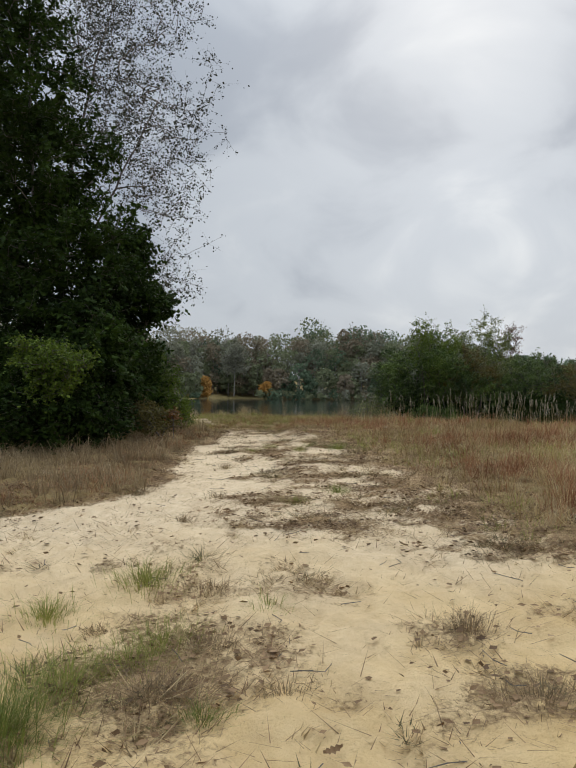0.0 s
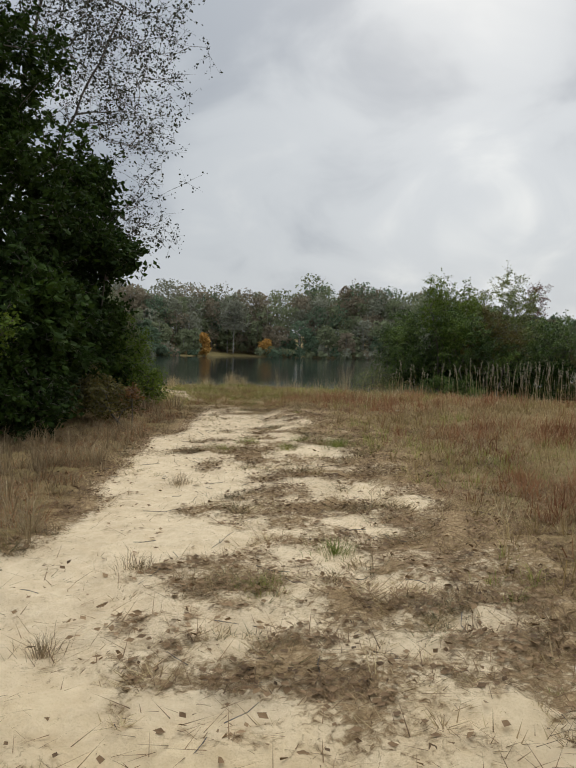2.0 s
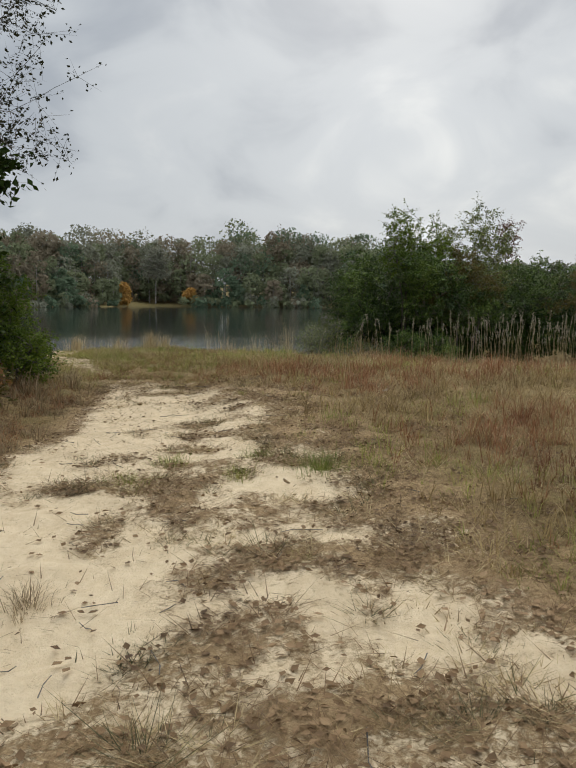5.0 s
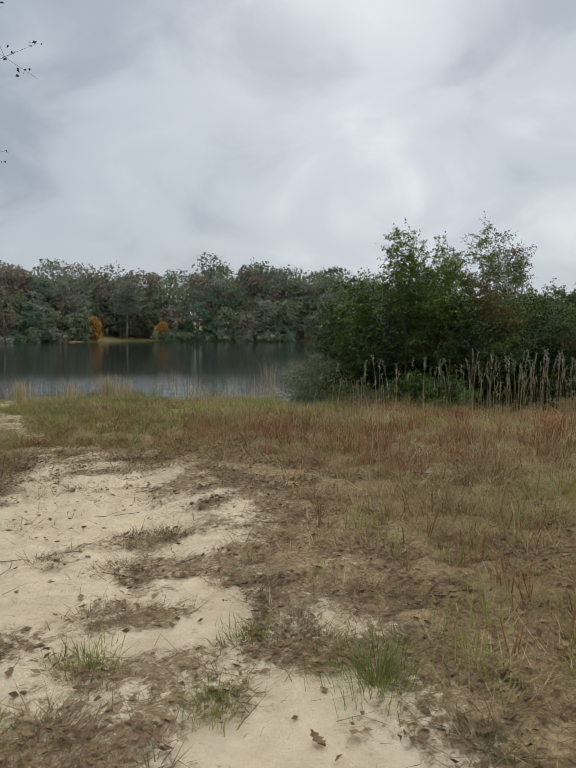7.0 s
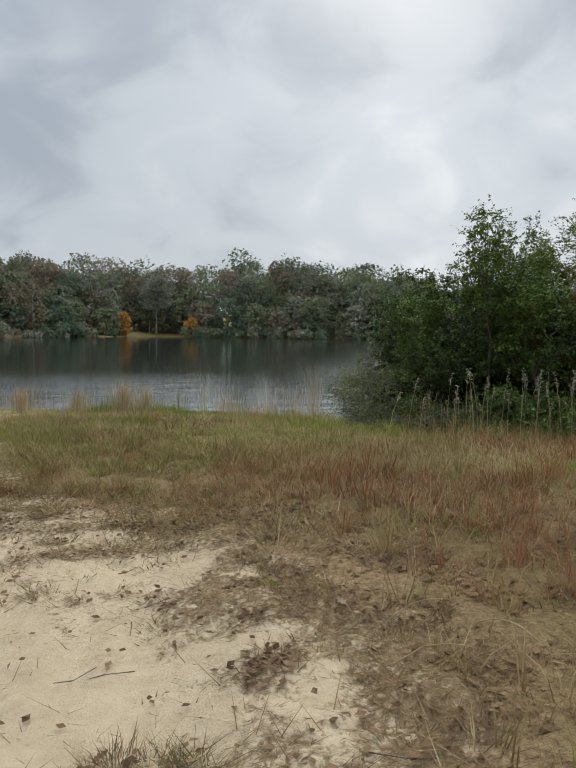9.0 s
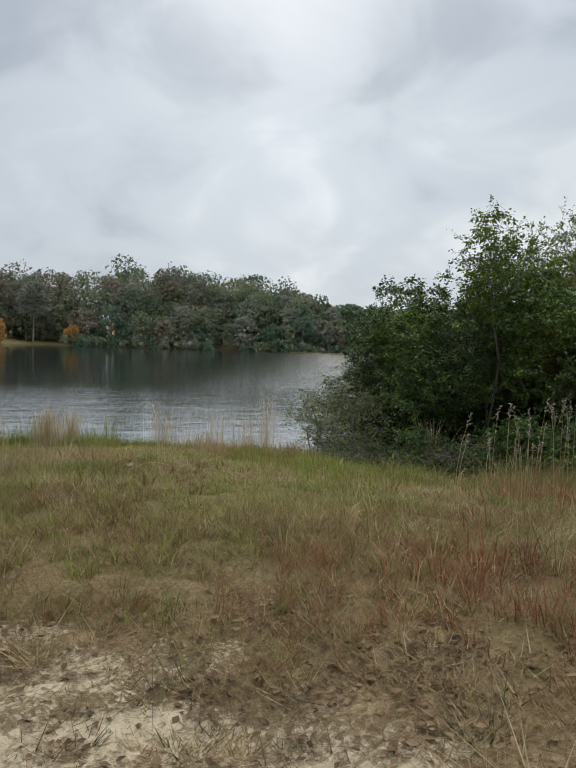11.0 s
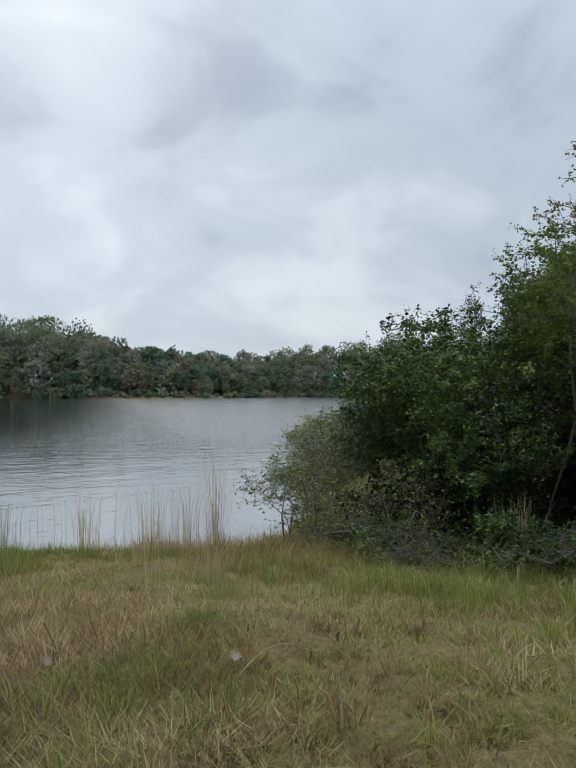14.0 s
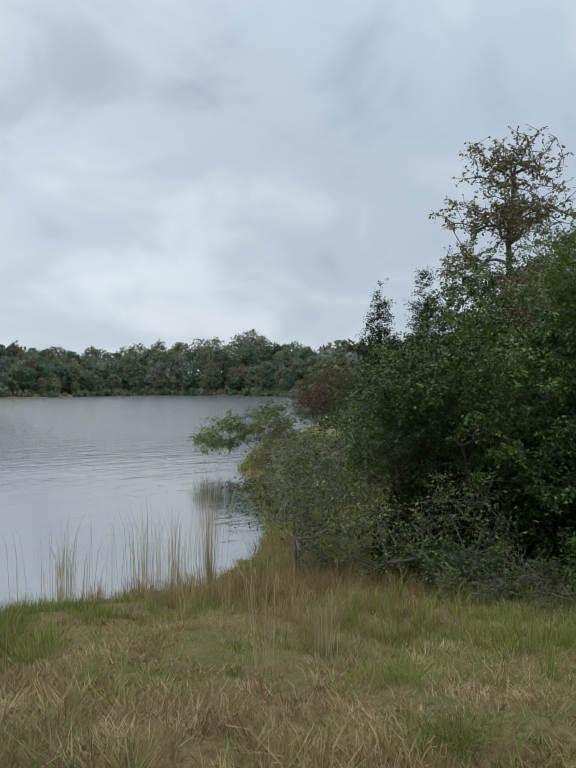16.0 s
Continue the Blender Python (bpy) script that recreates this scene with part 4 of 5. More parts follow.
plant("shore_bush", "rounded green bush at the thicket's edge", "bush", (6.6, 27.4), [[(0, 0, 0), (0, 0, 1.0)], [(0.1, 0, 0), (0.6, 0.3, 1.0)], [(-0.1, 0, 0), (-0.6, -0.2, 0.9)]],
      [(6.2, 27.2, 1.3, 1.0, 0.9, 0.75), (7.4, 28.2, 1.6, 1.1, 1.0, 0.8), (6.6, 26.6, 1.9, 0.9, 0.9, 0.7), (8.6, 29.4, 1.3, 1.0, 1.0, 0.7)], 299, 65, 0.0282, M_BUSH_LEAF, M_BARK, 313, 0.187)
plant("fringe_bush", "low tangled bush of grey twigs and small leaves", "bush", (3.2, 23.2), [[(0, 0, 0), (0, 0, 0.4)], [(0.1, 0, 0), (0.3, -0.2, 0.5)], [(-0.1, 0, 0), (-0.3, -0.2, 0.4)]],
      [(3.1, 23.1, 0.27, 0.5, 0.5, 0.2), (3.6, 22.5, 0.37, 0.5, 0.4, 0.2), (2.9, 23.9, 0.22, 0.45, 0.6, 0.25)], 143, 35, 0.0255, M_BUSH_LEAF, M_BARK, 311, 0.200)
plant("fringe_bush", "low olive bush on the bank above the water", "bush", (5.4, 28.4), [[(0, 0, 0), (0, 0, 0.6)], [(0.1, 0, 0), (0.5, 0.3, 0.7)], [(-0.1, 0, 0), (-0.5, -0.2, 0.6)]],
      [(5.2, 28.6, 0.5, 0.9, 0.8, 0.5), (6.4, 29.6, 0.6, 0.9, 0.9, 0.6), (4.6, 28.0, 0.4, 0.6, 0.6, 0.4), (7.6, 31.0, 0.7, 1.0, 1.0, 0.6)], 198, 62, 0.0250, M_BROWN_LEAF, M_BARK, 314, 0.187)
plant("fringe_bush", "low leafy bush at the thicket's foot", "bush", (3.9, 21.9), [[(0, 0, 0), (0, 0, 0.5)], [(0, 0, 0), (0.4, -0.1, 0.7)], [(0, 0, 0), (-0.4, 0.2, 0.5)]],
      [(3.7, 22.0, 0.33, 0.55, 0.5, 0.38), (4.3, 21.9, 0.63, 0.6, 0.5, 0.5), (4.9, 21.8, 0.48, 0.6, 0.5, 0.5), (3.3, 22.6, 0.38, 0.5, 0.5, 0.4)], 294, 80, 0.0253, M_BUSH_LEAF, M_BARK, 315, 0.170)
plant("fringe_bush", "low leafy bush with pale twigs at the thicket's foot", "bush", (2.7, 23.7), [[(0, 0, 0), (0, 0, 0.5)], [(0, 0, 0), (0.4, 0.1, 0.6)], [(0, 0, 0), (-0.3, 0.2, 0.5)]],
      [(2.6, 23.6, 0.35, 0.5, 0.5, 0.38), (3.2, 24.0, 0.70, 0.6, 0.6, 0.5), (2.6, 24.6, 0.40, 0.5, 0.6, 0.45), (2.9, 25.2, 0.70, 0.5, 0.5, 0.4)], 165, 35, 0.0213, M_GREY_LEAF, M_BARK, 316, 0.220)
plant("dead_brushwood", "tangle of bare pale grey dead twigs with few leaves", "brushwood", (3.1, 22.6), [[(0, 0, 0), (0.1, 0, 0.4)], [(0, 0, 0), (-0.3, -0.2, 0.4)], [(0, 0, 0), (0.4, -0.4, 0.4)]],
      [(3.0, 22.5, 0.40, 0.5, 0.4, 0.25), (3.5, 22.0, 0.45, 0.5, 0.4, 0.3), (2.5, 23.1, 0.35, 0.4, 0.5, 0.25)], 80, 16, 0.0220, M_BROWN_LEAF, M_BARK_TWIG, 317, 0.260, 0.004)
# added filler: the dark evergreen leaf colour stands in for the hollow's deep shade
plant("shade_fill_bush", "added undergrowth filling the thicket's hollow, leaves coloured dark for shade", "bush", (4.6, 23.8), [[(0, 0, 0), (0, 0, 0.5)], [(0.1, 0, 0), (0.7, -0.4, 0.6)], [(-0.1, 0, 0), (-0.6, 0.4, 0.5)]],
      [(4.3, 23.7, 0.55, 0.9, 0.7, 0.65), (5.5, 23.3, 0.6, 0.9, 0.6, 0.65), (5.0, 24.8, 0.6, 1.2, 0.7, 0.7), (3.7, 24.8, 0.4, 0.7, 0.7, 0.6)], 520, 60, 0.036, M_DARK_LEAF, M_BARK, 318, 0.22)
plant("shade_fill_bush", "added undergrowth filling the thicket's hollow, leaves coloured dark for shade", "bush", (7.4, 24.8), [[(0, 0, 0), (0, 0, 0.5)], [(0.1, 0, 0), (0.9, 0.3, 0.6)], [(-0.1, 0, 0), (-0.9, -0.3, 0.5)]],
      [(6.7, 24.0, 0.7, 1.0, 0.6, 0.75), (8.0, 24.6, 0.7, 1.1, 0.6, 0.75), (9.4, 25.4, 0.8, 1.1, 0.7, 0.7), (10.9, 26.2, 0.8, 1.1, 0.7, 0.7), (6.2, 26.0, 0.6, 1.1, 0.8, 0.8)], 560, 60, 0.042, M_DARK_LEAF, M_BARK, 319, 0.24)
# along the shore beyond
plant("overhanging_bush", "grey-green bush leaning out over the water", "bush", (12.2, 36.2), [[(0, 0, 0), (-0.4, 0.3, 0.8)], [(0.1, 0, 0), (0.5, 0.2, 1.0)], [(-0.1, 0, 0), (-0.9, 0.6, 0.6)]],
      [(11.2, 37.2, 0.55, 1.2, 0.9, 0.55), (12.4, 36.6, 0.9, 1.1, 0.9, 0.65), (10.6, 37.4, 0.3, 0.8, 0.6, 0.35)], 161, 55, 0.0390, M_GREY_LEAF, M_BARK_PALE, 320, 0.255)
plant("red_bush", "low bush with dark red autumn leaves", "bush", (13.0, 35.2), [[(0, 0, 0), (0, 0, 1.0)]], [(13.0, 35.2, 1.65, 0.6, 0.6, 0.4)], 34, 30, 0.0390, M_RED_LEAF, M_BARK, 321, 0.221)
plant("shore_bush", "browning bush on the further shore", "bush", (15.4, 36.4), [[(0, 0, 0), (0, 0, 1.2)]], [(15.2, 36.4, 1.9, 1.3, 1.0, 0.9), (14.0, 35.6, 1.3, 1.0, 0.9, 0.6)], 161, 46, 0.0429, M_BROWN_LEAF, M_BARK, 322, 0.255)
plant("shore_bush", "olive bush on the further shore", "bush", (12.6, 31.4), [[(0, 0, 0), (0, 0, 1.2)]], [(12.6, 31.4, 1.8, 1.6, 1.4, 1.0), (10.4, 30.4, 1.2, 1.4, 1.2, 0.7), (14.4, 32.6, 2.2, 1.4, 1.2, 1.1)], 299, 55, 0.0488, M_BUSH_LEAF, M_BARK, 323, 0.255)
plant("cedar", "narrow pointed dark cedar beyond the thicket", "tree", (16.0, 35.0), [[(0, 0, 0), (0, 0, 4.7)]],
      [(16, 35, 1.6, 1.0, 1.0, 1.0), (16, 35, 3.0, 0.75, 0.75, 0.9), (16, 35, 4.2, 0.42, 0.42, 0.7), (16, 35, 5.0, 0.18, 0.18, 0.5)], 420, 48, 0.0340, M_DARK_LEAF, M_BARK, 324, 0.250)
plant("cedar", "narrow pointed dark cedar beyond the thicket", "tree", (16.0, 33.2), [[(0, 0, 0), (0, 0, 4.8)]],
      [(16, 33.2, 1.6, 1.1, 1.1, 1.0), (16, 33.2, 3.0, 0.85, 0.85, 0.9), (16, 33.2, 4.3, 0.5, 0.5, 0.7), (16, 33.2, 5.2, 0.22, 0.22, 0.5)], 440, 48, 0.0340, M_DARK_LEAF, M_BARK, 325, 0.250)
plant("oak", "tall open oak with crooked limbs and yellowing leaves", "tree", (22.2, 33.4), [[(0, 0, 0), (0.1, 0, 4.5), (-0.2, 0.1, 7.5), (0.1, 0, 10.2)]],
      [(22.0, 33.4, 10.4, 2.0, 2.0, 1.3), (21.2, 33.6, 8.4, 2.0, 2.0, 1.1), (23.4, 33.0, 8.8, 1.8, 1.8, 1.3), (20.4, 34.4, 6.6, 1.3, 1.3, 0.8), (23.6, 33.2, 6.4, 1.8, 1.6, 1.0)], 340, 18, 0.0850, M_OAK_LEAF, M_BARK, 326, 0.380, 0.018, 0.2)
plant("shore_bush", "tall green bush behind the thicket", "bush", (15.0, 29.6), [[(0, 0, 0), (0, 0, 2.2)], [(0.3, 0, 0), (0.8, 0, 2.6)]],
      [(14.6, 29.6, 3.8, 2.0, 1.7, 1.7), (15.4, 31.0, 4.3, 1.8, 1.5, 1.6), (17.0, 30.8, 4.4, 2.0, 1.7, 1.9), (13.0, 28.6, 2.4, 1.5, 1.3, 1.2), (16.2, 28.2, 4.9, 1.9, 1.7, 1.8), (18.8, 31.0, 3.2, 1.8, 1.6, 2.2)], 746, 55, 0.0515, M_BUSH_LEAF, M_BARK, 327, 0.289)


# ---- grass ----
def scatter(rng, n, x0, x1, y0, y1, keep):
    x, y = x0 + (x1 - x0) * rng.random(n), y0 + (y1 - y0) * rng.random(n)
    k = rng.random(n) < keep(x, y)
    return x[k], y[k]


def clumpy(x, y, seed, s=2.4):
    return smooth(0.25, 0.75, vnoise(x, y, s, seed))


def meadow(name, label, mat, n, box, keep, h, width, lean, seed, per=13, spread=0.045, plain=False):
    """Grass in tufts: blades spring from a common foot and lean outwards."""
    rng = np.random.default_rng(seed)
    cx, cy = scatter(rng, n // per * 2, *box, lambda a, b: keep(a, b) * (lake_off(a, b) > 0.25) * smooth(0, 1.3, np.minimum(np.minimum(a - box[0], box[1] - a), b - box[2])))
    tall = (0.45 + 0.8 * rng.random(len(cx)) ** 1.5) * (0.5 + 0.5 * clumpy(cx, cy, seed + 5))
    a = rng.random(len(cx) * per) * 2 * np.pi
    r = np.abs(rng.normal(size=len(a))) * spread
    x, y = np.repeat(cx, per) + np.cos(a) * r, np.repeat(cy, per) + np.sin(a) * r
    hh = (h[0] + (h[1] - h[0]) * rng.random(len(x))) * np.repeat(tall, per)
    hh = hh * (0.4 + 0.6 * smooth(0.55, 0.05, sand_amount(x, y)))
    if seed not in (412, 413):
        hh = hh * (1 - 0.45 * smooth(18.8, 20.5, y) * smooth(-1.0, -0.3, x) * smooth(3.6, 2.2, x))
    ln = lean[0] + (lean[1] - lean[0]) * rng.random(len(x))
    wide = width * (1 + 0.07 * np.maximum(np.hypot(x, y - 10) - 4, 0))
    v, f = blades(rng, x, y, hh, wide, ln, a + rng.normal(size=len(a)) * 0.7, plain=plain)
    tagged(new(name, mesh_np(name, v, f, mat)), label, "grass", "meadow grass", "stuff")


def rust_patch(x, y):
    return smooth(0.36, 0.56, vnoise(x, y, 0.55, 91) + 0.14 * smooth(1.6, 3.4, x) * smooth(17.5, 13, y))


meadow("tan_meadow_grass", "dry tan knee-high grass of the field", M_TAN, 76000, (-1.5, 9.5, 1.5, 23.0), lambda x, y: right_of(x, y) * (0.35 + 0.65 * (1 - rust_patch(x, y))) * smooth(24, 21, y) * (0.3 + 0.7 * clumpy(x, y, 1)), (0.14, 0.42), 0.0062, (0.45, 1.25), 401)
meadow("rusty_meadow_grass", "rusty red-brown grass patches of the field", M_RUST, 90000, (-0.6, 9.5, 2.5, 22.5), lambda x, y: right_of(x - 0.4, y) * rust_patch(x, y) * (0.3 + 0.7 * clumpy(x, y, 2)), (0.14, 0.44), 0.0060, (0.40, 1.25), 402)
meadow("green_meadow_grass", "olive green grass among the dry stalks", M_GREENG, 60000, (-1.8, 9, 4, 22), lambda x, y: right_of(x + 0.3, y) * smooth(0.5, 0.7, vnoise(x, y, 1.1, 93)) * 0.7, (0.08, 0.30), 0.0042, (0.4, 1.2), 403)
meadow("grey_verge_grass", "grey-brown dry grass before the dark trees", M_GREYG, 36000, (-7.2, 0.3, 2.0, 18), lambda x, y: left_of(x, y) * (0.25 + 0.75 * clumpy(x, y, 3)), (0.14, 0.46), 0.0075, (0.3, 1.1), 404)
meadow("rusty_verge_grass", "rusty grass along the track's edge", M_RUST, 34000, (-5.5, 0.3, 4.5, 18), lambda x, y: left_of(x + 0.15, y) * smooth(-3.6, -1.8, x), (0.08, 0.30), 0.0050, (0.4, 1.15), 405, plain=True)
meadow("green_shore_grass", "olive green grass along the lake shore", M_GREENG, 62000, (-6.5, 6, 15, 27), lambda x, y: smooth(16.2, 20.0, y + 0.25 * np.maximum(x, 0)) * (0.2 + 0.8 * clumpy(x, y, 4)) * (1 - 0.55 * smooth(0.5, 0.7, vnoise(x, y, 1.4, 95))), (0.08, 0.28), 0.0054, (0.4, 1.2), 406, plain=True)
meadow("tan_shore_grass", "tan dry grass among the shore's green", M_TAN, 56000, (-7, 7, 14.5, 27), lambda x, y: smooth(16, 19, y + 0.2 * np.maximum(x, 0)) * (0.2 + 0.8 * clumpy(x, y, 6)), (0.06, 0.24), 0.0042, (0.4, 1.1), 407, plain=True)
RUST_SPOTS = ((0.59, 18.5), (0.2, 18.0), (0.4, 17.5), (-0.54, 21.3), (-0.6, 22.1), (-0.34, 22.9), (-0.5, 21.9))
meadow("rusty_shore_grass", "rusty grass patches on the shore", M_RUST, 130000, (-5, 7, 16, 25.5), lambda x, y: np.maximum(smooth(0.6, 0.75, vnoise(x, y, 0.8, 191)), sum(np.exp(-((x - a) / 0.45) ** 2 - ((y - b) / 0.4) ** 2) for a, b in RUST_SPOTS)) * (0.3 + 0.7 * clumpy(x, y, 8)), (0.06, 0.26), 0.0042, (0.3, 1.1), 410, plain=True)
meadow("short_shore_turf", "short matted tan and rusty turf on the shore", M_TAN, 64000, (-5.5, 4.5, 15.2, 24), lambda x, y: smooth(15.5, 17.5, y + 0.15 * np.maximum(x, 0)) * (0.6 + 0.4 * clumpy(x, y, 14, 3.5)), (0.05, 0.17), 0.0058, (0.6, 1.2), 417, 12, 0.07, plain=True)
meadow("green_turf_tufts", "bright green tufts in the shore's dry turf", M_FRESH, 40000, (-5.5, 4.5, 17.0, 24.5), lambda x, y: smooth(17, 18.5, y) * smooth(0.5, 0.68, vnoise(x, y, 1.6, 197)), (0.06, 0.22), 0.0038, (0.3, 1.1), 418, 22, 0.05)
meadow("matted_field_grass", "matted curling brown and tan grass of the field", M_MAT, 150000, (-0.8, 8, 2.5, 20.5), lambda x, y: right_of(x + 0.45, y) * (0.45 + 0.55 * clumpy(x, y, 16, 3.2)), (0.07, 0.22), 0.0060, (0.7, 1.25), 419, 12, 0.07, plain=True)
meadow("green_shore_turf", "short olive turf along the shore", M_GREENG, 40000, (-5.5, 4.5, 16.5, 25), lambda x, y: smooth(17, 19.5, y + 0.2 * np.maximum(x, 0)) * (0.5 + 0.5 * clumpy(x, y, 18, 3.0)), (0.05, 0.17), 0.0056, (0.5, 1.2), 420, 12, 0.07, plain=True)
meadow("bright_fringe_grass", "bright green grass at the water's edge", M_FRESH, 26000, (-3.4, 2.6, 23.4, 27.0), lambda x, y: smooth(24.4, 25.2, y) * (0.3 + 0.7 * clumpy(x, y, 9)), (0.14, 0.40), 0.0040, (0.15, 0.8), 411, plain=True)
meadow("brown_fringe_grass", "tall brown grass at the foot of the thicket", M_TAN, 16000, (0.0, 4.0, 23.0, 27.0), lambda x, y: 0.3 + 0.7 * clumpy(x, y, 10), (0.12, 0.42), 0.0030, (0.15, 0.8), 412)
meadow("thicket_grass", "pale green grass at the foot of the thicket", M_GREENG, 24000, (0.4, 9, 18.5, 24), lambda x, y: smooth(19.8, 20.8, y - 0.25 * x + 0.6) * (0.2 + 0.8 * clumpy(x, y, 12)), (0.12, 0.34), 0.0045, (0.15, 0.8), 413)
meadow("straw_wisps", "long pale straw wisps bent over the field", M_STRAW, 9000, (0.6, 7, 5, 23), lambda x, y: right_of(x, y) * smooth(0.4, 0.7, vnoise(x, y, 0.9, 195)), (0.25, 0.55), 0.0024, (0.5, 1.15), 414, 5, 0.03)
meadow("short_track_grass", "short matted dry grass between the wheel ruts", M_TAN, 170000, (-4.3, 4.4, 0.2, 20), lambda x, y: smooth(0.70, 0.15, sand_amount(x, y)) * (0.05 + 0.95 * smooth(0.42, 0.72, vnoise(x, y, 3.0, 97))) * smooth(3.4, 2.2, x), (0.03, 0.13), 0.0030, (0.6, 1.15), 408, 10, 0.05, plain=True)
meadow("short_green_grass", "short green blades between the wheel ruts", M_GREENG, 46000, (-4.3, 4.4, 0.2, 20), lambda x, y: smooth(0.55, 0.10, sand_amount(x, y)) * smooth(0.52, 0.72, vnoise(x, y, 1.9, 99)), (0.04, 0.13), 0.0024, (0.4, 1.1), 409, 10, 0.05, plain=True)

TRACK = lambda x, y: smooth(0.04, 0.2, sand_amount(x, y)) * smooth(0.97, 0.75, sand_amount(x, y)) * smooth(0.50, 0.62, vnoise(x, y * 1.7, 2.7, 111)) * smooth(19, 17, y)
meadow("flat_track_tufts", "flattened grey-brown grass tufts in the worn sand", M_MAT, 130000, (-3.4, 3.2, 1.6, 19), TRACK, (0.16, 0.40), 0.0058, (0.95, 1.28), 421, 34, 0.08, plain=True)
meadow("flat_green_tufts", "flattened olive grass tufts in the worn sand", M_OLIVE, 100000, (-3.4, 3.2, 1.6, 19), lambda x, y: TRACK(x, y) * smooth(0.42, 0.58, vnoise(x, y, 1.7, 113)), (0.16, 0.38), 0.0052, (0.85, 1.25), 422, 34, 0.07, plain=True)
SWARD = lambda x, y: (0.12 + 0.88 * smooth(17.8, 20.0, y + 0.3 * np.maximum(x, 0))) * smooth(0.35, 0.1, sand_amount(x, y))
meadow("tan_sward", "dense tan and straw-coloured grass of the shore", M_MAT, 150000, (-3.6, 3.2, 16.6, 24.6), lambda x, y: SWARD(x, y) * (0.45 + 0.55 * clumpy(x, y, 31, 2.0)), (0.08, 0.21), 0.0058, (0.6, 1.25), 431, 14, 0.065, plain=True)
meadow("olive_sward", "dense olive grass of the shore", M_GREENG, 110000, (-3.6, 3.2, 16.6, 25.0), lambda x, y: SWARD(x, y) * (0.2 + 0.8 * smooth(0.42, 0.64, vnoise(x, y, 1.2, 133))), (0.08, 0.21), 0.0056, (0.5, 1.2), 432, 14, 0.06, plain=True)
meadow("rust_sward", "dull rusty dead grass low in the shore's sward", M_RUST, 60000, (-3.6, 3.2, 16.6, 24.6), lambda x, y: SWARD(x, y) * smooth(0.48, 0.66, vnoise(x, y, 1.0, 135)), (0.07, 0.17), 0.0056, (0.7, 1.28), 433, 14, 0.07, plain=True)
meadow("foot_grass", "upright pale green grass at the foot of the thicket", M_GREENG, 40000, (0.6, 6.5, 19.6, 24.0), lambda x, y: smooth(0.5, 0.2, np.abs(y + 0.45 * x - 23.2) / 2.0) * (0.4 + 0.6 * clumpy(x, y, 37)), (0.16, 0.42), 0.0046, (0.15, 0.7), 434, 13, 0.05, plain=True)

meadow("bank_grass", "olive and tan grass on the bank beneath the bushes", M_GREENG, 46000, (1.5, 17, 25, 42), lambda x, y: smooth(4.5, 2.0, lake_off(x, y)), (0.15, 0.45), 0.0055, (0.15, 0.8), 415, 13, 0.07, plain=True)
meadow("outer_field_grass", "dry grass of the field away from the track", M_TAN, 30000, (-26, 32, -10, 34), lambda x, y: 1 - smooth(0.5, 3.0, np.minimum(np.minimum(x + 7.5, 9.8 - x), np.minimum(y - 0.5, 30 - y))), (0.15, 0.45), 0.012, (0.2, 0.9), 416, 9, 0.12, plain=True)


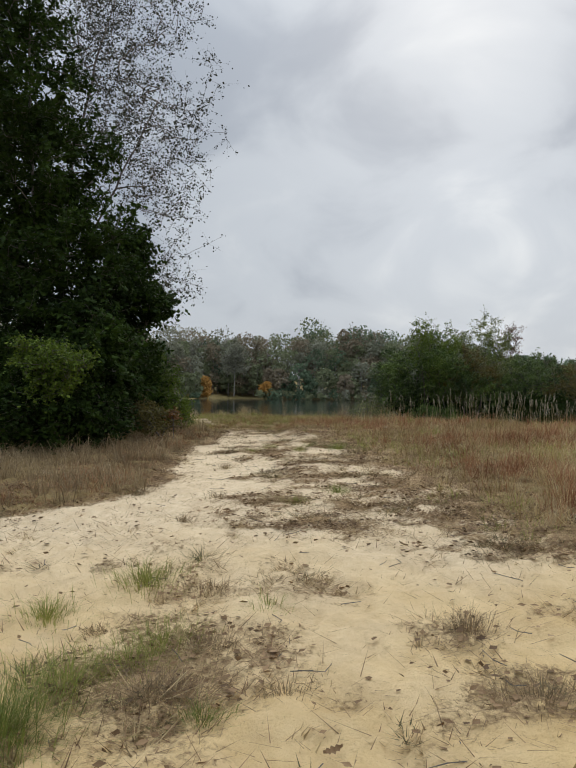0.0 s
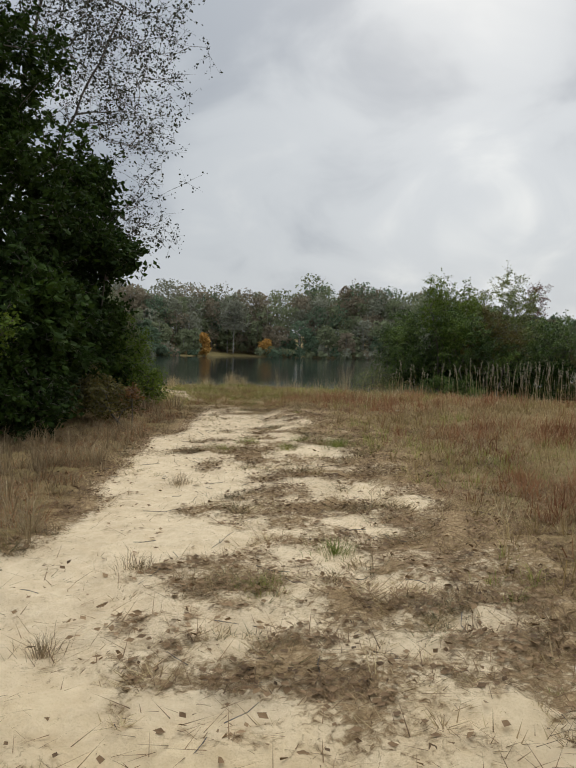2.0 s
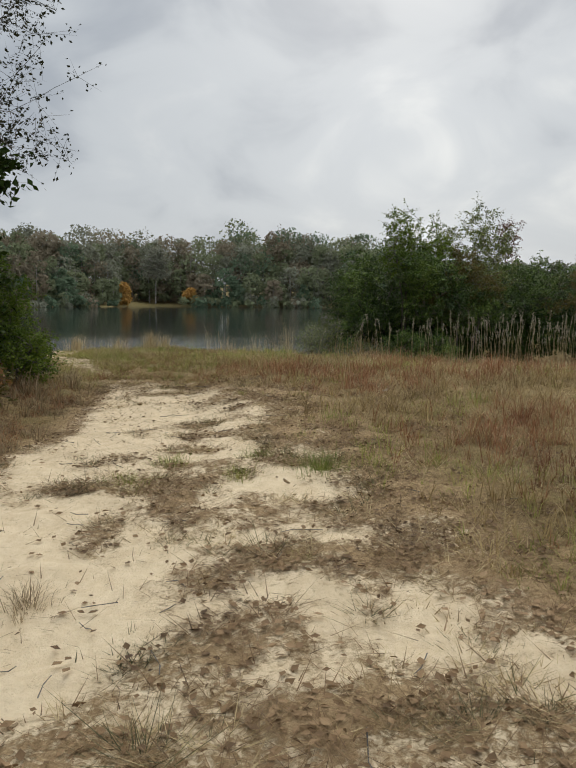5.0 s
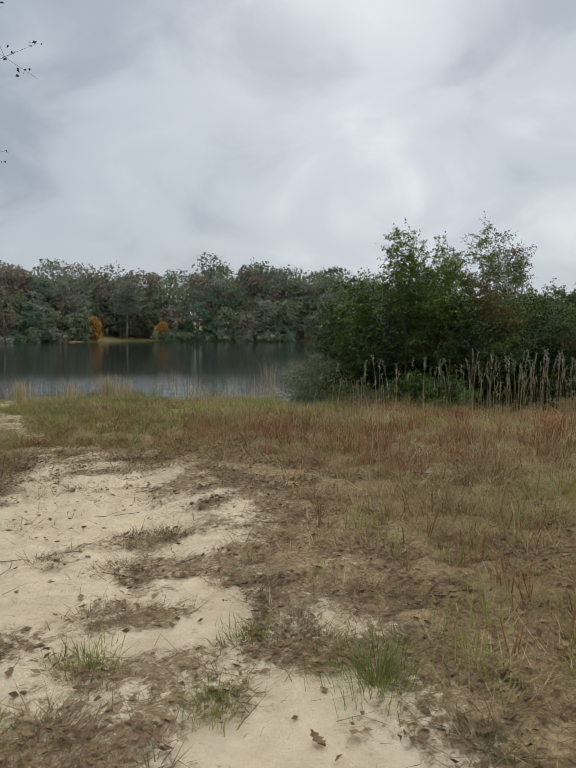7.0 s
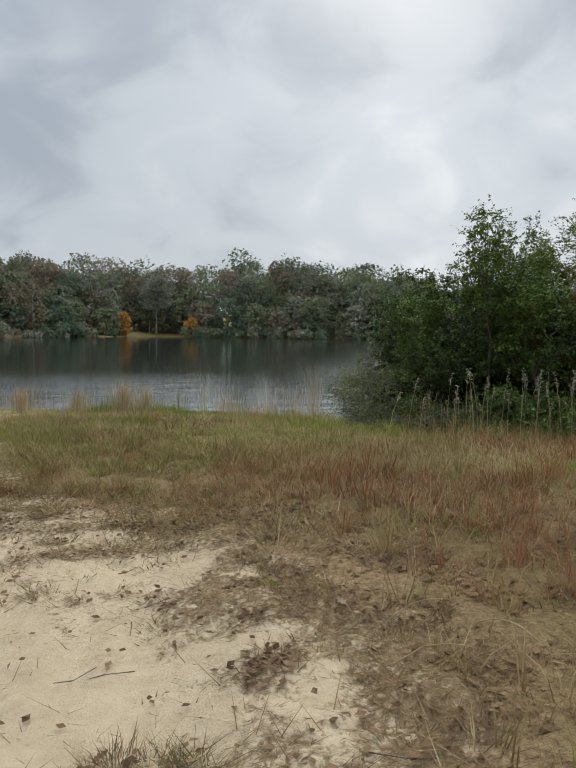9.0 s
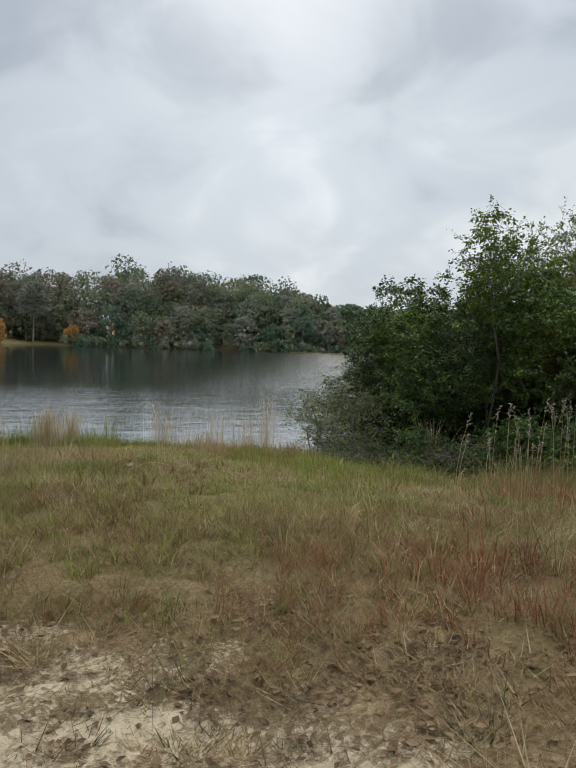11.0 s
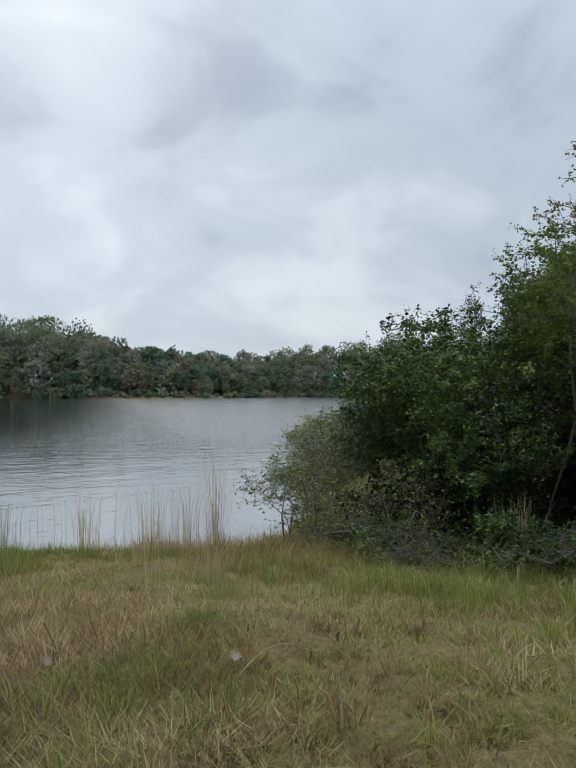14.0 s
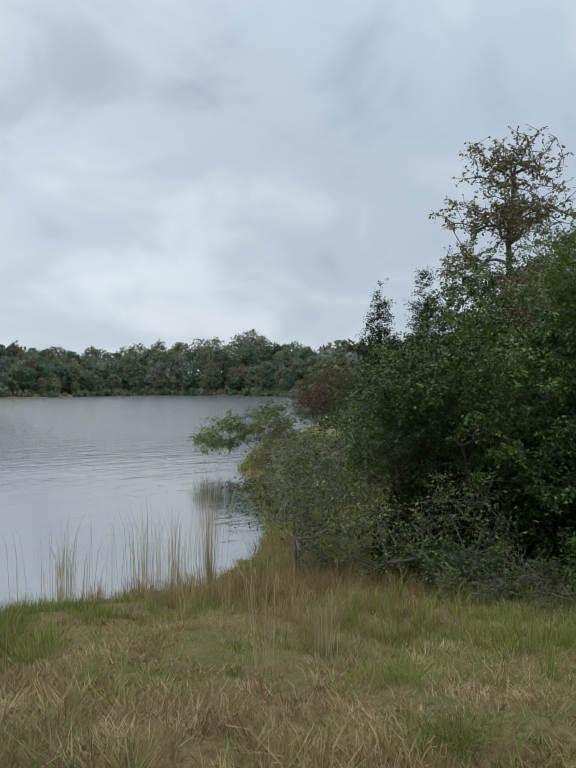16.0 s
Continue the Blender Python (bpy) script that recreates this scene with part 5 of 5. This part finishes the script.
# ---- litter on the track ----
def litter():
    rng = np.random.default_rng(61)
    keep = lambda x, y: (0.32 + 0.68 * smooth(0.42, 0.62, vnoise(x, y * 1.5, 2.9, 62))) * smooth(18.6, 16.8, y) * smooth(3.6, 2.4, x) * (x > -3.4)
    x, y = scatter(rng, 260000, -3.4, 3.6, 1.2, 21, lambda a, b: keep(a, b) * (0.05 + 0.08 * smooth(8, 5, b) + 0.75 * smooth(0.9, 0.4, sand_amount(a, b))))
    v, f = blades(rng, x, y, 0.03 + 0.15 * rng.random(len(x)) ** 2, np.full(len(x), 0.0050), 1.15 + 0.1 * rng.random(len(x)), z=ground_z(x, y) + 0.012, plain=True)
    tagged(new("straw_litter", mesh_np("straw_litter", v, f, M_LITTER)), "dead straw and grass bits strewn on the sand", "litter", kind="stuff")
    x, y = scatter(rng, 80000, -3.4, 3.6, 1.2, 21, lambda a, b: keep(a, b) * (0.07 + 0.93 * smooth(0.9, 0.4, sand_amount(a, b))))
    p = np.stack([x, y, ground_z(x, y) + 0.016], 1)
    v, f = leaf_cards(rng, p, 0.029, 1.5, 0.0, 2.5)
    v = v.reshape(-1, 4, 3)
    v[:, 1:, 2] = v[:, :1, 2] + (v[:, 1:, 2] - v[:, :1, 2]) * 0.45
    v[:, :, 2] += 0.006
    tagged(new("leaf_litter", mesh_np("leaf_litter", v.reshape(-1, 3), f, M_LITTER)), "small brown dead leaves strewn on the sand", "litter", kind="stuff")
    n = 420
    x, y = scatter(rng, n, -3.2, 3.0, 1.3, 20, keep)
    a = rng.random(len(x)) * 2 * np.pi
    ln = 0.05 + 0.13 * rng.random(len(x))
    z = ground_z(x, y) + 0.014
    p0 = np.stack([x, y, z], 1)
    p1 = p0 + np.stack([np.cos(a) * ln, np.sin(a) * ln, 0.01 * rng.normal(size=len(x))], 1)
    b = a + rng.normal(size=len(x)) * 0.5
    p2 = p1 + np.stack([np.cos(b) * ln * 0.6, np.sin(b) * ln * 0.6, 0.015 * rng.random(len(x))], 1)
    v, f = tubes(np.concatenate([p0, p1]), np.concatenate([p1, p2]), np.full(2 * len(x), 0.0028), np.full(2 * len(x), 0.0018), 4)
    tagged(new("twig_litter", mesh_np("twig_litter", v, f, M_BARK)), "thin grey-brown twigs lying on the sand", "litter", kind="stuff")


litter()


def fallen_leaf(x, y, size, mat, label, turn, lift=0.03):
    n = 17
    t = np.linspace(0, 1, n)
    wide = np.sin(np.pi * np.clip(t, 0.02, 0.98)) ** 0.8 * 0.24 * size * (1 + 0.45 * np.cos(t * 2 * np.pi * 4))
    vs = []
    for k in range(n):
        c = (t[k] - 0.5) * size
        bend = 0.22 * size * (t[k] - 0.4) ** 2 * 2
        vs += [(c, -wide[k], bend + 0.10 * size), (c, 0, bend), (c, wide[k], bend + 0.13 * size)]
    fs = []
    for k in range(n - 1):
        for j in range(2):
            i = 3 * k + j
            fs.append((i, i + 1, i + 4, i + 3))
    ob = new("fallen_leaf", mesh_np("fallen_leaf", vs, fs, mat, True))
    ob.matrix_basis = pose(x, y, float(ground_z(x, y)) + lift, 6, -8, turn)
    tagged(ob, label, "leaf", "fallen leaves")


for lx, ly, sz, pale, turn, lift in ((2.07, 14.8, 0.15, 1, 30, 0.14), (0.70, 15.3, 0.14, 1, 110, 0.03), (-0.32, 14.4, 0.10, 0, 40, 0.02), (0.55, 11.6, 0.13, 0, 120, 0.02), (-0.58, 21.05, 0.17, 1, 60, 0.07), (-1.35, 21.55, 0.16, 1, 70, 0.06),
                                     (-1.2, 19.2, 0.11, 1, 10, 0.04), (-0.28, 13.4, 0.11, 0, 160, 0.02), (0.18, 2.5, 0.12, 0, 15, 0.02), (1.2, 12.6, 0.11, 0, 75, 0.03), (0.85, 5.1, 0.12, 0, 140, 0.03), (-0.75, 6.6, 0.10, 0, 35, 0.02)):
    fallen_leaf(lx, ly, sz * 0.62, M_PALE_LITTER if pale else M_LITTER, "pale curled dead leaf lying in the dry grass" if pale else "dark brown curled dead leaf lying on the sand", turn, lift)


def straw_stem(x0, y0, x1, y1, rise, label):
    """One long dry grass stem, arched from its foot to its lying tip."""
    n = 9
    t = np.linspace(0, 1, n)
    x, y = x0 + (x1 - x0) * t, y0 + (y1 - y0) * t
    z = ground_z(x, y) + 0.03 + rise * np.sin(np.pi * t) ** 0.8 + 0.04 * t
    pts = np.stack([x, y, z], 1) - [x0, y0, float(z[0])]
    pts[1:-1, :2] += np.random.default_rng(int(x0 * 100) % 97).normal(size=(n - 2, 2)) * 0.004
    r = np.linspace(0.0034, 0.0016, n)
    v, f = tubes(pts[:-1], pts[1:], r[:-1], r[1:], 5)
    ob = new("straw_stem", mesh_np("straw_stem", v, f, M_STRAW, True))
    ob.location = (x0, y0, float(z[0]))
    tagged(ob, label, "straw", "long straw stems")


for x0, y0, x1, y1, rise in ((-0.63, 20.93, -0.24, 21.07, 0.05), (0.86, 15.05, 1.22, 15.15, 0.06), (1.26, 15.0, 1.45, 14.72, 0.06), (0.80, 14.68, 1.16, 14.70, 0.05)):
    straw_stem(x0, y0, x1, y1, rise, "long pale dry stem bent over in the grass")
straw_stem(1.50, 14.55, 1.62, 14.65, 0.55, "tall arched dry stem standing in the field")


# ---- tufts, sedges and tall stalks ----
def grass_tuft(x, y, h, r, n, mat, label, seed, name="grass_tuft", category="grass tuft", lean=(0.5, 1.3), width=0.0028, group="tufts on the sand"):
    rng = np.random.default_rng(seed)
    a = rng.random(n) * 2 * np.pi
    q = np.abs(rng.normal(size=n)) * r * 0.45
    bx, by = np.cos(a) * q, np.sin(a) * q
    z0 = float(ground_z(x, y))
    z = ground_z(x + bx, y + by) - z0 - 0.015
    hh = h * (0.45 + 0.55 * rng.random(n))
    v, f = blades(rng, bx, by, hh, np.full(n, width), lean[0] + (lean[1] - lean[0]) * rng.random(n), a + rng.normal(size=n) * 0.5, z)
    ob = new(name, mesh_np(name, v, f, mat))
    ob.location = (x, y, z0)
    return tagged(ob, label, category, group, "stuff")


for k, (tx, ty, h, r, n, g) in enumerate(((-0.87, 4.45, 0.20, 0.30, 150, 1), (-0.43, 4.33, 0.10, 0.20, 90, 0), (-1.33, 3.94, 0.16, 0.22, 110, 1), (-0.10, 4.01, 0.15, 0.14, 40, 1), (0.95, 3.66, 0.13, 0.24, 110, 0), (0.01, 2.97, 0.09, 0.14, 50, 0),
                                          (1.05, 2.84, 0.12, 0.3, 120, 0), (-1.08, 2.62, 0.27, 0.36, 420, 2), (-0.95, 3.1, 0.18, 0.34, 240, 1), (-0.55, 2.95, 0.15, 0.3, 180, 0), (-0.62, 3.55, 0.14, 0.3, 160, 1), (-0.32, 2.76, 0.10, 0.16, 70, 2), (-0.72, 3.3, 0.14, 0.32, 160, 1), (-0.35, 3.45, 0.12, 0.26, 110, 0), (-0.71, 7.27, 0.13, 0.18, 60, 0),
                                          (-0.89, 6.1, 0.13, 0.14, 50, 0), (-0.61, 11.8, 0.12, 0.3, 120, 1), (0.86, 11.95, 0.2, 0.34, 190, 2), (0.40, 12.4, 0.13, 0.2, 90, 2), (-0.3, 12.3, 0.13, 0.22, 90, 1), (0.2, 11.9, 0.12, 0.22, 90, 1),
                                          (-0.85, 9.9, 0.14, 0.2, 80, 0), (0.55, 7.6, 0.12, 0.22, 110, 2), (0.1, 6.9, 0.11, 0.22, 90, 1), (-0.25, 14.3, 0.1, 0.25, 90, 0), (-1.0, 21.2, 0.2, 0.3, 170, 2), (-0.35, 21.9, 0.2, 0.3, 170, 2), (0.2, 22.6, 0.24, 0.3, 170, 1))):
    grass_tuft(tx, ty, h * 1.05, r, int(n * 2.6), (M_GREYG, M_GREENG, M_FRESH)[g], ("small tuft of dry grey-brown grass on the sand", "tuft of olive green grass with dry blades", "tuft of fresh green grass on bare ground")[g], 700 + k)

for k, (tx, ty, h, r, n, mt, lb) in enumerate(((-1.55, 24.6, 0.75, 0.30, 420, M_STRAW, "clump of orange-tan sedge at the shore"), (-1.25, 25.5, 0.66, 0.30, 260, M_STRAW, "clump of orange-tan sedge at the shore"), (-2.4, 24.9, 0.58, 0.5, 300, M_STRAW, "clump of orange-tan sedge at the shore"),
                                               (-3.5, 25.4, 0.62, 0.5, 360, M_STRAW, "clump of orange-tan sedge at the shore"), (-4.8, 25.8, 0.7, 0.6, 420, M_STRAW, "clump of orange-tan sedge at the shore"), (-6.2, 26.0, 0.7, 0.6, 400, M_STRAW, "clump of orange-tan sedge at the shore"),
                                               (-1.75, 25.4, 0.55, 0.25, 60, M_FRESH, "clump of green reeds standing by the water"), (-0.1, 23.4, 1.0, 0.16, 16, M_STRAW, "few tall thin reeds standing by the water"), (1.2, 26.6, 1.25, 0.45, 80, M_STRAW, "few tall thin reeds standing by the water"),
                                               (1.8, 26.9, 1.3, 0.4, 100, M_STRAW, "few tall thin reeds standing by the water"), (2.15, 26.7, 1.85, 0.16, 90, M_STRAW, "dense brown reed clump standing by the water"), (0.3, 26.6, 1.05, 0.6, 100, M_STRAW, "few tall thin reeds standing by the water"),
                                               (0.45, 23.4, 0.5, 0.2, 60, M_STRAW, "tuft of upright dry stalks in the grass"), (3.4, 22.6, 0.9, 0.3, 90, M_STRAW, "tuft of upright dry stalks in the grass"), (-0.6, 26.8, 0.85, 0.5, 80, M_FRESH, "clump of green reeds standing by the water"))):
    grass_tuft(tx, ty, h, r, n, mt, lb, 800 + k, "reed_clump", "reeds", (0.02, 0.3), 0.0042, "reeds along the shore")


def stalk_meshes():
    """A few bent stalks one metre tall, each with its fluffy head."""
    made = []
    for k in range(7):
        rng = np.random.default_rng(880 + k)
        b = rng.normal(size=2) * 0.09
        p = np.array([[0, 0, 0], [b[0] * 0.15, b[1] * 0.15, 0.35], [b[0] * 0.5, b[1] * 0.5, 0.7], [b[0], b[1], 0.93]])
        v, f = tubes(p[:-1], p[1:], np.array([0.0030, 0.0026, 0.0022]), np.array([0.0026, 0.0022, 0.0015]), 4)
        stalk = mesh_np("stalk", v, f, M_STRAW)
        m = 22
        ax = unit(p[3] - p[2])
        q = p[3] + ax * (np.linspace(-0.03, 0.13, m)[:, None]) + rng.normal(size=(m, 3)) * 0.0025
        v, f = leaf_cards(rng, q, 0.012, 2.6, -0.7, 1.0)
        made.append((stalk, mesh_np("seed_head", v, f, M_SEED)))
    return made


STALKS = stalk_meshes()


def tall_grass_clump(x, y, n, seed):
    """Tall dry stalks with fluffy seed heads, and leaves at the foot."""
    tall = float(np.interp(x, [2, 4.5, 6.5], [0.72, 0.95, 1.25]))
    rng = np.random.default_rng(seed)
    z0 = float(ground_z(x, y)) - 0.02
    root = tagged(new("tall_grass_clump"), "clump of tall dry grass with pale seed heads", "tall grass", "tall grass before the thicket")
    root.location = (x, y, z0)
    for _ in range(int(n * 0.7)):
        a, r = rng.random() * 2 * math.pi, 0.65 * math.sqrt(rng.random())
        px, py = math.cos(a) * r, math.sin(a) * r
        sm, hm = STALKS[int(rng.integers(len(STALKS)))]
        st = part("stalk", sm, root)
        h = tall * (0.65 + 0.5 * rng.random())
        st.location = (px, py, float(ground_z(x + px, y + py)) - z0 - 0.02)
        st.rotation_euler = (0, 0, rng.random() * 6.28)
        st.scale = (1, 1, h)
        part("seed_head", hm, st, "pale fluffy seed head")
    m = 90
    a = rng.random(m) * 2 * np.pi
    r = 0.35 * np.sqrt(rng.random(m))
    v, f = blades(rng, np.cos(a) * r, np.sin(a) * r, 0.25 + 0.35 * rng.random(m), np.full(m, 0.0045), 0.1 + 0.6 * rng.random(m), a, np.zeros(m) - 0.01)
    tagged(part("leaf_tuft", mesh_np("leaf_tuft", v, f, M_TAN), root), kind="stuff")


for k, (tx, ty, n) in enumerate(((2.5, 19.3, 7), (3.0, 20.0, 8), (3.5, 20.6, 9), (4.1, 20.8, 14), (4.7, 21.2, 16), (5.3, 21.4, 18), (5.9, 21.8, 20), (6.6, 21.9, 24), (7.2, 22.3, 24), (7.9, 22.6, 24), (8.6, 23.2, 22), (9.4, 23.6, 22), (5.0, 20.4, 12), (6.4, 21.2, 14), (7.6, 21.8, 14), (10.2, 24.2, 20))):
    tall_grass_clump(tx, ty, n, 900 + k)
